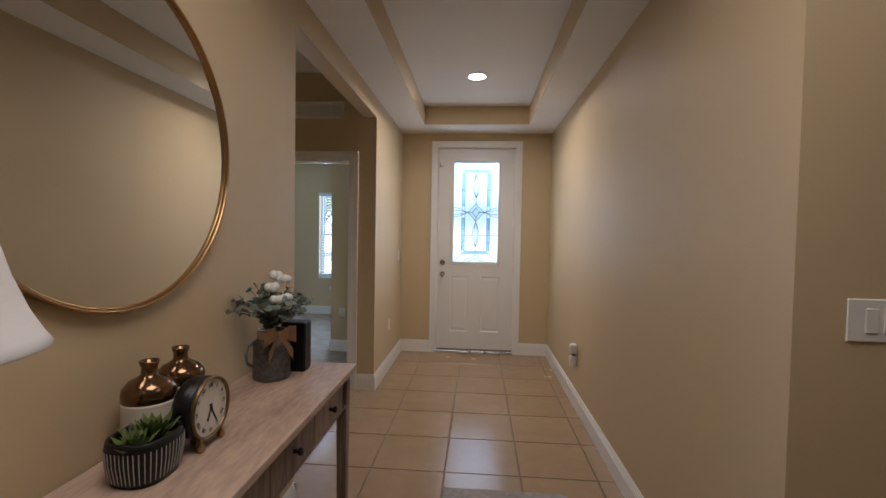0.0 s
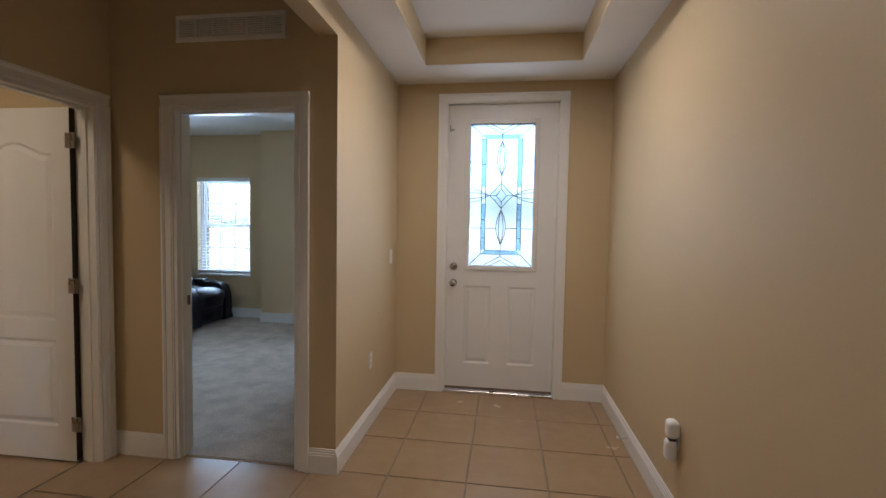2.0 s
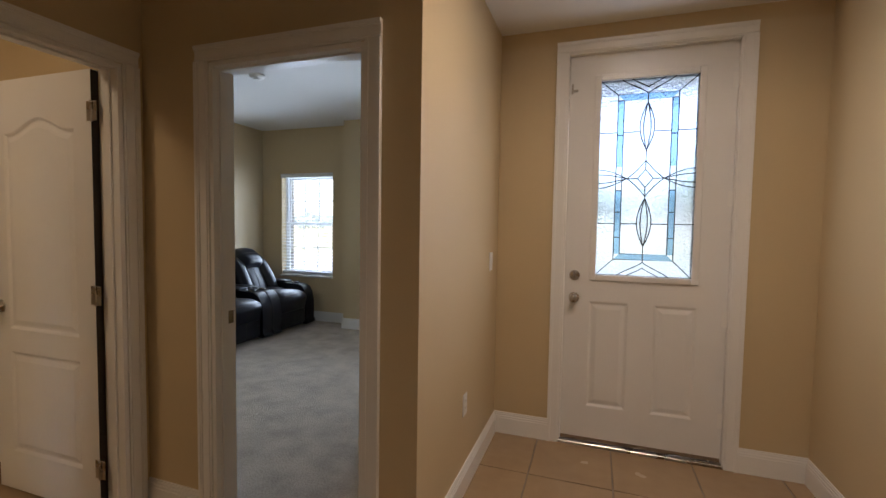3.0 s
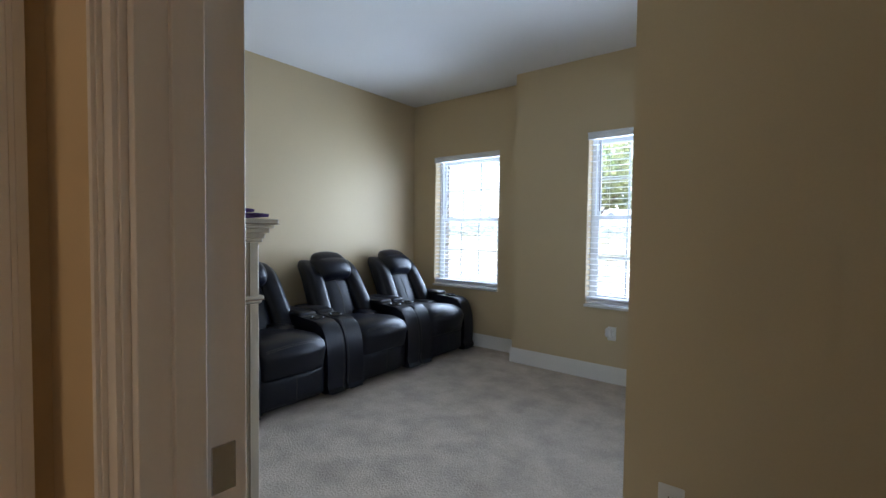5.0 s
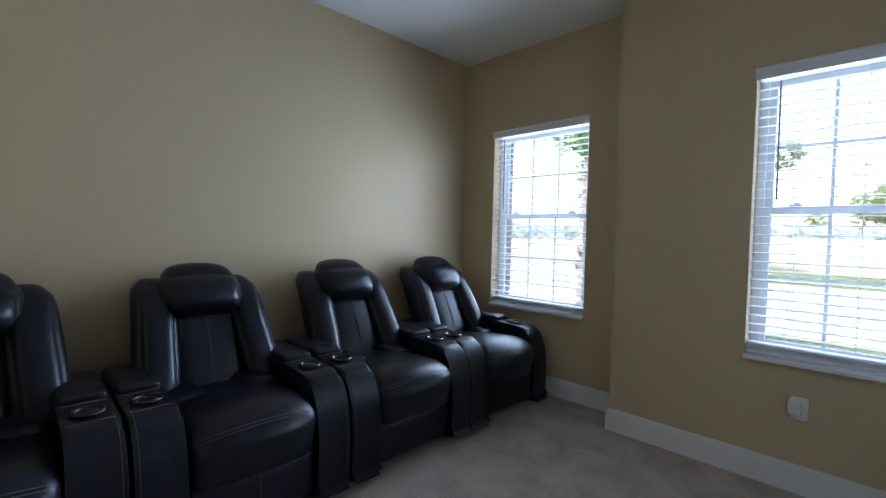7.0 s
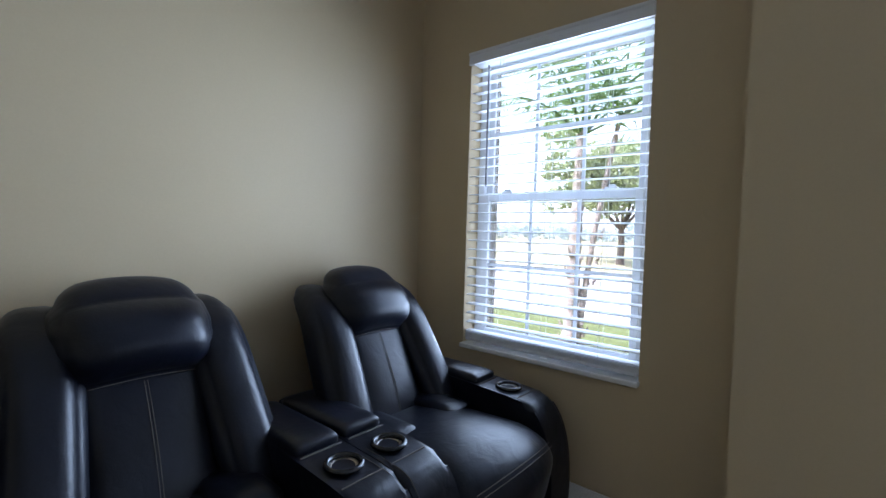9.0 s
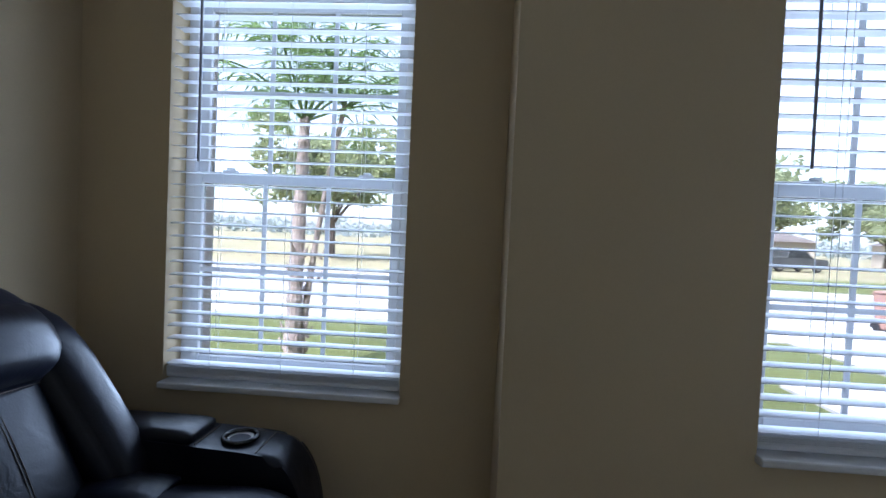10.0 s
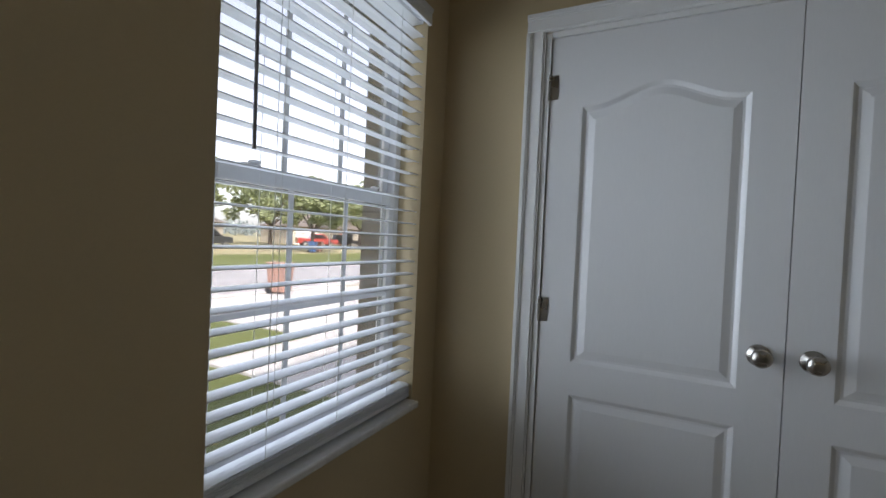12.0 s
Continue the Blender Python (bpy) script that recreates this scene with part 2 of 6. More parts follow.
def lathe(bm, profile, n=32, c=(0, 0, 0), axis="z", caps=True):
    rings = []
    for r, z in profile:
        ring = []
        for k in range(n):
            a = 2 * math.pi * k / n
            p = (r * math.cos(a), r * math.sin(a), z)
            p = {"z": p, "x": (p[2], p[0], p[1]), "y": (p[1], p[2], p[0])}[axis]
            ring.append(bm.verts.new(Vector(p) + Vector(c)))
        rings.append(ring)
    for a, b in zip(rings, rings[1:]):
        for k in range(n):
            bm.faces.new((a[k], a[(k + 1) % n], b[(k + 1) % n], b[k]))
    if not caps:
        return
    if profile[0][0] > 1e-5:
        bm.faces.new(rings[0][::-1])
    if profile[-1][0] > 1e-5:
        bm.faces.new(rings[-1])


def tube(bm, pts, r, n=8, taper=None):
    """A round bar along points."""
    pts = [Vector(p) for p in pts]
    rings = []
    for i, p in enumerate(pts):
        d = (pts[min(i + 1, len(pts) - 1)] - pts[max(i - 1, 0)]).normalized()
        u = d.cross(Vector((0, 0, 1)) if abs(d.z) < 0.9 else Vector((1, 0, 0))).normalized()
        w = d.cross(u)
        rad = taper[i] if taper else r
        rings.append([bm.verts.new(p + rad * (math.cos(2 * math.pi * k / n) * u + math.sin(2 * math.pi * k / n) * w)) for k in range(n)])
    for a, b in zip(rings, rings[1:]):
        for k in range(n):
            bm.faces.new((a[k], a[(k + 1) % n], b[(k + 1) % n], b[k]))
    bm.faces.new(rings[0][::-1])
    bm.faces.new(rings[-1])


def extrude(bm, outline, axis, a, b, bevel=0.0, seg=2):
    """A flat outline of (u, v) drawn out along an axis from a to b: x takes (y, z), y takes (x, z), z takes (x, y)."""
    def at(u, v, w):
        return {"x": (w, u, v), "y": (u, w, v), "z": (u, v, w)}[axis]
    lo = [bm.verts.new(at(u, v, a)) for u, v in outline]
    hi = [bm.verts.new(at(u, v, b)) for u, v in outline]
    k = len(outline)
    faces = [bm.faces.new(lo[::-1]), bm.faces.new(hi)]
    faces += [bm.faces.new((lo[i], lo[(i + 1) % k], hi[(i + 1) % k], hi[i])) for i in range(k)]
    if bevel:
        es = list(faces[0].edges) + list(faces[1].edges)
        bmesh.ops.bevel(bm, geom=es, offset=bevel, segments=seg, affect="EDGES", profile=0.5)


def structure(name, bm, mat, label, category, parent=None):
    return tagged(part(name, bm, mat, parent), label, category, kind="structure")


# ---- the shell ----
def wall_with_hole(x0, x1, y0, y1, z0, z1, holes, along):
    """Wall as boxes round its openings; holes are (a0, a1, bottom, top) along the wall."""
    rows, at = [], (x0 if along == "x" else y0)
    end = x1 if along == "x" else y1

    def add(a, b, lo, hi):
        if b - a > 1e-4 and hi - lo > 1e-4:
            rows.append((a, b, y0, y1, lo, hi) if along == "x" else (x0, x1, a, b, lo, hi))
    for a, b, lo, hi in sorted(holes):
        add(at, a, z0, z1)
        add(a, b, z0, lo)
        add(a, b, hi, z1)
        at = b
    add(at, end, z0, z1)
    return boxes(*rows)


TOPZ = 3.0
W = "painted plaster wall in warm tan"
structure("wall_front_door", wall_with_hole(-0.85, 4.2, HYB, HYB + WT, 0, TOPZ, [(FD0 - 0.02, FD1 + 0.02, 0, FDTOP + 0.02)], "x"), M_WALL, W, "wall")
structure("wall_hall_right", boxes((HXR, HXR + 0.12, RIGHT_END, HYB, 0, TOPZ)), M_WALL, W, "wall")
structure("wall_room_behind_return", boxes((HXR + 0.12, 4.0, RIGHT_END, RIGHT_END + 0.12, 0, TOPZ)), M_WALL, W, "wall")
structure("wall_room_behind_east", boxes((4.0, 4.12, -3.5, RIGHT_END + 0.12, 0, TOPZ)), M_WALL, W, "wall")
structure("wall_room_behind_south", boxes((-0.85, 4.12, -3.62, -3.5, 0, TOPZ)), M_WALL, W, "wall")
structure("wall_hall_left_near", boxes((HXL - 0.115, HXL, -3.5, NEAR_END, 0, TOPZ)), M_WALL, "tan painted wall behind the console table", "wall")
structure("wall_header", boxes((HXL - 0.115, HXL, NEAR_END, DY0, HEADER, TOPZ)), M_WALL, "tan painted header over the vestibule opening", "wall")
structure("wall_hall_left_far", boxes((HXL - 0.115, HXL, DY0, HYB, 0, TOPZ)), M_WALL, W, "wall")
structure("wall_bedroom_door", wall_with_hole(VX - 0.115, HXL - 0.115, DY0, DY1, 0, TOPZ, [(DX0, DX1, 0, DTOP)], "x"), M_WALL, W, "wall")
BDY0, BDY1 = 3.995, 4.765                 # bathroom doorway
structure("wall_bathroom_door", wall_with_hole(VX - 0.115, VX, NEAR_END - 0.115, DY0, 0, TOPZ, [(BDY0, BDY1, 0, DTOP)], "y"), M_WALL, W, "wall")
structure("wall_vestibule_south", boxes((VX, HXL - 0.115, NEAR_END - 0.115, NEAR_END - 0.001, 0, TOPZ)), M_WALL, W, "wall")
structure("wall_bedroom_south", boxes((BXL - 0.115, VX - 0.115, DY0, DY1, 0, TOPZ)), M_WALL, W, "wall")
structure("wall_bedroom_west", boxes((BXL - 0.24, BXL, DY1, BYW1 + WT, 0, TOPZ)), M_WALL, W, "wall")
structure("wall_window_recess", wall_with_hole(BXL, BXJ, BYW1, BYW1 + WT, 0, TOPZ, [(*W1, WSILL, WTOP)], "x"), M_WALL, W, "wall")
structure("wall_window_return", boxes((BXJ, BXJ + 0.24, BYW2 + WT, BYW1 + WT, 0, TOPZ)), M_WALL, W, "wall")
structure("wall_window_front", wall_with_hole(BXJ, -0.62, BYW2, BYW2 + WT, 0, TOPZ, [(*W2, WSILL, WTOP)], "x"), M_WALL, W, "wall")
CD0, CD1, CDTOP = 6.537, 8.037, 2.022    # closet doorway
structure("wall_closet_front", wall_with_hole(KX, KX + 0.115, KY + 0.115, BYW2, 0, TOPZ, [(CD0, CD1, 0, CDTOP)], "y"), M_WALL, W, "wall")
structure("wall_closet_near", boxes((KX, HXL - 0.115, KY, KY + 0.115, 0, TOPZ)), M_WALL, W, "wall")
structure("wall_closet_back", boxes((-0.735, -0.62, HYB + WT, BYW2, 0, TOPZ)), M_WALL, W, "wall")
structure("wall_bathroom_west", boxes((BXL - 0.115, BXL, 2.3, DY0, 0, TOPZ)), M_WALL, W, "wall")
structure("wall_bathroom_south", boxes((BXL, VX - 0.115, 2.3, 2.42, 0, TOPZ)), M_WALL, W, "wall")

# ceilings
TX0, TX1, TY0, TY1 = -0.425, 0.718, 2.45, 5.83
structure("ceiling_hall", boxes((HXL, TX0, RIGHT_END, HYB, SOFFIT, SOFFIT + 0.25), (TX1, HXR, RIGHT_END, HYB, SOFFIT, SOFFIT + 0.25), (TX0, TX1, TY1, HYB, SOFFIT, SOFFIT + 0.25),
                               (TX0, TX1, RIGHT_END, TY0, SOFFIT, SOFFIT + 0.25), (TX0, TX1, TY0, TY1, 2.83, 2.9)), M_CEIL, "white tray ceiling with a stepped soffit", "ceiling")
structure("ceiling_tray_riser", boxes((TX0 - 0.001, TX0 + 0.004, TY0, TY1, SOFFIT + 0.004, 2.828), (TX1 - 0.004, TX1 + 0.001, TY0, TY1, SOFFIT + 0.004, 2.828), (TX0, TX1, TY1 - 0.004, TY1 + 0.001, SOFFIT + 0.004, 2.828)),
          M_WALL, "tan painted riser inside the tray ceiling", "ceiling")
structure("ceiling_room_behind", boxes((HXL, 4.0, -3.5, RIGHT_END, 2.83, 2.93)), M_CEIL, "white ceiling of the room behind", "ceiling")
structure("ceiling_vestibule", boxes((VX, HXL - 0.115, NEAR_END, DY0, 2.86, 2.95)), M_CEIL, "white vestibule ceiling", "ceiling")
structure("ceiling_bathroom", boxes((BXL, VX - 0.115, 2.42, DY0, 2.745, 2.85)), M_CEIL, "white bathroom ceiling", "ceiling")
structure("ceiling_bedroom", boxes((BXL, HXL - 0.115, DY1, KY, BCEIL, BCEIL + 0.1), (BXL, KX, KY, BYW2, BCEIL, BCEIL + 0.1), (BXL, BXJ, BYW2, BYW1, BCEIL, BCEIL + 0.1)), M_CEIL, "white textured bedroom ceiling", "ceiling")
structure("ceiling_closet", boxes((KX + 0.115, HXL, KY + 0.115, BYW2, BCEIL, BCEIL + 0.1)), M_CEIL, "white closet ceiling", "ceiling")
structure("roof", boxes((-5.6, 4.6, -4.0, 9.35, 3.0, 3.12)), M_CEIL, "roof slab over the house with eaves", "roof")

# floors
floor = structure("floor", boxes((VX - 0.115, 4.0, -3.5, DY0 + 0.05, -0.12, -0.006), (HXL - 0.115, HXR, DY0 + 0.05, HYB, -0.12, -0.006)), M_GROUT, "beige ceramic tile floor with dark grout lines", "floor")
structure("floor_bedroom", boxes((BXL, HXL - 0.115, DY0 + 0.05, KY, -0.1, 0.004), (BXL, KX + 0.115, KY, BYW2, -0.1, 0.004), (BXL, BXJ, BYW2, BYW1, -0.1, 0.004)), M_CARPET, "beige cut-pile carpet with vacuum marks", "carpet")
structure("floor_bathroom", boxes((BXL, VX - 0.115, 2.42, DY0, -0.12, 0.0)), M_TILE, "beige bathroom tile floor", "floor")
structure("floor_closet", boxes((KX + 0.115, HXL, KY + 0.115, BYW2, -0.1, 0.0)), M_CARPET, "beige closet carpet", "carpet")


# baseboards, with a stepped top edge
def baseboard(x0, y0, x1, y1, nx, ny, name="baseboard"):
    """A board from one floor point to another, which stands out of the wall towards (nx, ny)."""
    bm = bmesh.new()
    for lo, hi, t in ((0, 0.104, 0.016), (0.104, 0.118, 0.013), (0.118, 0.132, 0.009), (0.132, 0.142, 0.006)):
        a, b = sorted((x0, x1)), sorted((y0, y1))
        if nx:
            box(bm, min(x0, x0 + nx * t), max(x0, x0 + nx * t), b[0], b[1], lo, hi)
        else:
            box(bm, a[0], a[1], min(y0, y0 + ny * t), max(y0, y0 + ny * t), lo, hi)
    return structure(name, bm, M_TRIM, "white moulded baseboard", "baseboard")


CW = 0.072                              # casing width
baseboard(HXL, DY0 - 0.016, HXL, HYB - 0.017, 1, 0)
baseboard(HXR, RIGHT_END, HXR, HYB - 0.017, -1, 0)
baseboard(HXL, HYB, FD0 - 0.008 - CW, HYB, 0, -1)
baseboard(FD1 + 0.006 + CW, HYB, HXR, HYB, 0, -1)
baseboard(HXL, -3.5, HXL, NEAR_END, 1, 0)
baseboard(HXL - 0.115, NEAR_END, HXL + 0.016, NEAR_END, 0, 1)
baseboard(VX, DY0, DX0 - CW, DY0, 0, -1)
baseboard(DX1 + CW, DY0, HXL, DY0, 0, -1)
baseboard(VX, NEAR_END, VX, BDY0 - CW, 1, 0)
baseboard(HXR, RIGHT_END, 4.0, RIGHT_END, 0, -1)
baseboard(BXL, DY1, BXL, BYW1 - 0.017, 1, 0)
baseboard(BXL, BYW1, BXJ, BYW1, 0, -1)
baseboard(BXJ, BYW2 - 0.016, BXJ, BYW1 - 0.017, -1, 0)
baseboard(BXJ, BYW2, KX - 0.017, BYW2, 0, -1)
baseboard(KX, CD1 + CW, KX, BYW2, -1, 0)
baseboard(KX, KY - 0.016, KX, CD0 - CW, -1, 0)
baseboard(KX, KY, HXL - 0.115, KY, 0, -1)
baseboard(BXL, DY1, DX0 - CW, DY1, 0, 1)
baseboard(-4.0, DY0, VX - 0.115, DY0, 0, -1)


# door casings: three flat mouldings with a back band and a bead
def casing(name, along, a0, a1, top, wall, out, label="white moulded door casing"):
    """Round an opening from a0 to a1 in a wall face at the given coordinate; out is the side it stands out to."""
    th = thing(name, Matrix(), label, "door casing")
    th["kind"] = "structure"

    def bar(nm, lo, hi, zlo, zhi, upright, inner_low):
        bm = bmesh.new()
        w = (hi - lo) if upright else (zhi - zlo)
        for f0, f1, t in ((0.0, 0.12, 0.010), (0.12, 0.22, 0.015), (0.22, 0.70, 0.0125), (0.70, 0.80, 0.018), (0.80, 1.0, 0.022)):
            if not inner_low:
                f0, f1 = 1 - f1, 1 - f0
            y0, y1 = sorted((wall, wall + out * t))
            p, q = (lo + f0 * w, lo + f1 * w) if upright else (lo, hi)
            zl, zh = (zlo, zhi) if upright else (zlo + f0 * w, zlo + f1 * w)
            box(bm, *((p, q, y0, y1) if along == "x" else (y0, y1, p, q)), zl, zh)
        part(nm, bm, M_TRIM, th)
    bar("casing_side", a0 - CW, a0 - 0.003, 0, top + 0.003, True, False)
    bar("casing_side", a1 + 0.003, a1 + CW, 0, top + 0.003, True, True)
    bar("casing_head", a0 - CW, a1 + CW, top + 0.003, top + CW, False, True)
    return th


def jamb(name, along, a0, a1, top, w0, w1, stop=None):
    """Lining of a doorway through the wall from w0 to w1, with a stop."""
    th = thing(name, Matrix(), "white painted door jamb lining", "door jamb")
    th["kind"] = "structure"

    def bar(nm, p, q, y0, y1, zl, zh):
        bm = bmesh.new()
        box(bm, *((p, q, y0, y1) if along == "x" else (y0, y1, p, q)), zl, zh, bevel=0.001)
        part(nm, bm, M_TRIM, th)
    bar("jamb_side", a0 - 0.002, a0 + 0.018, w0 - 0.003, w1 + 0.003, 0, top)
    bar("jamb_side", a1 - 0.018, a1 + 0.002, w0 - 0.003, w1 + 0.003, 0, top)
    bar("jamb_head", a0 + 0.018, a1 - 0.018, w0 - 0.003, w1 + 0.003, top - 0.018, top + 0.002)
    if stop:
        s0, s1 = stop
        bar("door_stop", a0 + 0.018, a0 + 0.028, s0, s1, 0, top - 0.018)
        bar("door_stop", a1 - 0.028, a1 - 0.018, s0, s1, 0, top - 0.018)
        bar("door_stop", a0 + 0.028, a1 - 0.028, s0, s1, top - 0.028, top - 0.018)
    return th


casing("trim_front_door", "x", FD0 - 0.008, FD1 + 0.006, FDTOP + 0.006, HYB, -1)
casing("trim_bedroom_door", "x", DX0, DX1, DTOP, DY0, -1)
casing("trim_bedroom_door_inside", "x", DX0, DX1, DTOP, DY1, 1)
casing("trim_bathroom_door", "y", BDY0, BDY1, DTOP, VX, 1)
casing("trim_closet", "y", CD0, CD1, CDTOP, KX, -1)
bj = jamb("jamb_bedroom_door", "x", DX0, DX1, DTOP, DY0, DY1, (DY0 + 0.03, DY0 + 0.065))
part("strike_plate", boxes((DX0 + 0.017, DX0 + 0.0205, DY0 + 0.073, DY0 + 0.103, 0.92, 0.98), bevel=0.0008), M_STEEL, bj, "nickel strike plate")
jamb("jamb_bathroom_door", "y", BDY0, BDY1, DTOP, VX - 0.115, VX, (VX - 0.075, VX - 0.04))
jamb("jamb_closet", "y", CD0, CD1, CDTOP, KX, KX + 0.115)
jamb("jamb_front_door", "x", FD0 - 0.02, FD1 + 0.02, FDTOP + 0.02, HYB + 0.003, HYB + WT)
tagged(part("threshold", boxes((FD0 - 0.017, FD1 + 0.017, HYB - 0.005, HYB + 0.16, -0.006, 0.016), bevel=0.004), M_STEEL), "dull metal threshold under the front door", "threshold", kind="structure")


# ---- windows ----
def window(name, x0, x1, wall, label):
    """Single-hung vinyl window in the outer half of the wall, with a grid of bars, a marble sill and outer reveals."""
    th = thing(name, Matrix(), label, "window")
    th["kind"] = "structure"
    z0, z1, mid = WSILL, WTOP, 1.385
    f0, f1 = wall + 0.095, wall + 0.155
    fw = 0.038
    fr = part("window_frame", boxes((x0, x0 + fw, f0, f1, z0, z1), (x1 - fw, x1, f0, f1, z0, z1), (x0 + fw, x1 - fw, f0, f1, z0, z0 + fw), (x0 + fw, x1 - fw, f0, f1, z1 - fw, z1), bevel=0.003), M_VINYL, th)
    sill = bmesh.new()
    box(sill, x0 - 0.004, x1 + 0.004, wall - 0.03, f0, z0 - 0.022, z0 + 0.002, bevel=0.006, seg=2)
    part("window_sill", sill, M_MARBLE, th, "white marble sill")
    rw = 0.034
    for nm, lo, hi, y0, y1 in (("upper_sash", mid - 0.012, z1 - fw, f0 + 0.03, f1 - 0.004), ("lower_sash", z0 + fw, mid + 0.026, f0 - 0.004, f0 + 0.028)):
        a, b = x0 + fw - 0.002, x1 - fw + 0.002
        sash = part(nm, boxes((a, a + rw, y0, y1, lo, hi), (b - rw, b, y0, y1, lo, hi), (a + rw, b - rw, y0, y1, lo, lo + rw), (a + rw, b - rw, y0, y1, hi - rw - 0.004, hi), bevel=0.003), M_VINYL, th)
        ym = (y0 + y1) / 2
        pane = part("pane", boxes((a + rw - 0.004, b - rw + 0.004, ym - 0.002, ym + 0.002, lo + rw - 0.004, hi - rw + 0.002)), M_GLASS, sash, "window glass tinted grey to dim the view outdoors")
        # the pane casts no shadow, so its tint leaves direct daylight undimmed
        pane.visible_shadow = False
        for k in (1, 2):
            x = a + rw + (b - a - 2 * rw) * k / 3
            part("muntin", boxes((x - 0.008, x + 0.008, ym - 0.009, ym - 0.003, lo + rw, hi - rw)), M_VINYL, sash)
        zc = (lo + hi) / 2
        part("muntin", boxes((a + rw, b - rw, ym - 0.0135, ym - 0.0095, zc - 0.008, zc + 0.008)), M_VINYL, sash)
    for k in (0.2, 0.8):
        x = x0 + (x1 - x0) * k
        part("sash_lock", boxes((x - 0.028, x + 0.028, f0 - 0.002, f0 + 0.022, mid + 0.026, mid + 0.038), (x - 0.008, x + 0.02, f0 - 0.012, f0 + 0.01, mid + 0.038, mid + 0.046), bevel=0.003), M_VINYL, th, "white sash lock")
    outer = WT
    for s, (a, b) in enumerate(((x0, x0 + 0.02), (x1 - 0.02, x1))):
        part("outer_reveal", boxes((a, b, f1, wall + outer + 0.012, z0 - 0.01, z1)), M_STUCCO, th, "tan stucco outer reveal")
    part("outer_reveal", boxes((x0 + 0.02, x1 - 0.02, f1, wall + outer + 0.012, z1 - 0.02, z1)), M_STUCCO, th, "tan stucco outer reveal")
    return th


def blind(x0, x1, wall, label, stack):
    """Horizontal two-inch blind let down to the sill: valance, head rail, slats, ladder cords, bottom rail, wand."""
    th = thing("window_blind", pose((x0 + x1) / 2, wall, 0), label, "blind", "window blinds")
    w = (x1 - x0) / 2 - 0.006
    c = 0.034                                            # slat centre, inside the reveal
    bm = bmesh.new()
    extrude(bm, [(-0.016, WTOP - 0.056), (-0.004, WTOP - 0.056), (-0.004, WTOP + 0.003), (-0.020, WTOP + 0.003), (-0.020, WTOP - 0.006), (-0.014, WTOP - 0.014), (-0.016, WTOP - 0.046)], "x", -w - 0.009, w + 0.009)
    part("valance", bm, M_BLIND, th, "white moulded valance")
    part("head_rail", boxes((-w, w, 0.015, 0.075, WTOP - 0.050, WTOP - 0.004), bevel=0.003), M_VINYL, th)
    low = WSILL + 0.012
    part("bottom_rail", boxes((-w, w, c - 0.026, c + 0.026, low, low + 0.018), bevel=0.004), M_BLIND, th)
    bm = bmesh.new()
    prof = [(c - 0.025, -0.001), (c - 0.0125, 0.0015), (c, 0.0025), (c + 0.0125, 0.0015), (c + 0.025, -0.001), (c + 0.025, -0.0035), (c, -0.0005), (c - 0.025, -0.0035)]
    extrude(bm, prof, "x", -w, w)
    first = part("slat", bm, M_BLIND, th)
    n = 29
    gap = (WTOP - 0.09 - low - 0.055) / (n - 1)
    rng = random.Random(stack)
    for k in range(n):
        z = low + 0.05 + gap * k
        m = Matrix.Translation((0, c, z)) @ Matrix.Rotation(radians(TILT_SLAT + rng.uniform(-0.8, 0.8)), 4, "X") @ Matrix.Translation((0, -c, 0))
        if k == 0:
            first.matrix_basis = m
        else:
            share("slat", first, m, th)
    for k in range(4):                                    # spare slats gathered on the bottom rail
        share("slat", first, Matrix.Translation((0, 0, low + 0.022 + 0.0055 * k)), th)
    for s in (-0.62, 0.0, 0.62):
        for y in (c - 0.027, c + 0.027):
            bm = bmesh.new()
            tube(bm, [(s * w, y, low + 0.01), (s * w, y, WTOP - 0.05)], 0.0009, 5)
            part("ladder_cord", bm, M_CORD, th)
    bm = bmesh.new()
    tube(bm, [(-w * WAND, 0.012, WTOP - 0.07), (-w * WAND + 0.004, 0.010, 1.44)], 0.0045, 8)
    part("tilt_wand", bm, M_WAND, th, "grey tilt wand")
    for dx in (0.0, 0.02):
        bm = bmesh.new()
        tube(bm, [(-w * 0.62 + dx, 0.006, WTOP - 0.06), (-w * 0.62 + dx, 0.008, 0.80 + dx)], 0.0008, 5)
        part("pull_cord", bm, M_CORD, th)
    return th


TILT_SLAT, WAND = 3.5, 0.78
M_STUCCO = surface("tan_stucco", (0.46, 0.41, 0.34), 0.9, vary=0.1, scale=4, grain=120, bump=0.6, dist=0.004)
window("window_1", *W1, BYW1, "white single-hung window with a grid, in the recessed wall")
window("window_2", *W2, BYW2, "white single-hung window with a grid, beside the closet")
blind(*W1, BYW1, "white two-inch slatted blind let down with slats open", 3)
blind(*W2, BYW2, "white two-inch slatted blind let down with slats open", 4)


# ---- doors ----
def panel_outline(x0, x1, z0, z1, arch=0.0, n=14):
    pts = [(x0, z0), (x1, z0), (x1, z1)]
    if arch:
        for k in range(1, n):
            u = k / n
            # a flat shoulder on either side of a swelling middle
            s = 0.5 - 0.5 * math.cos(2 * math.pi * min(1, max(0, (u - 0.06) / 0.88)))
            pts.append((x1 + (x0 - x1) * u, z1 + arch * s))
    pts.append((x0, z1))
    return pts


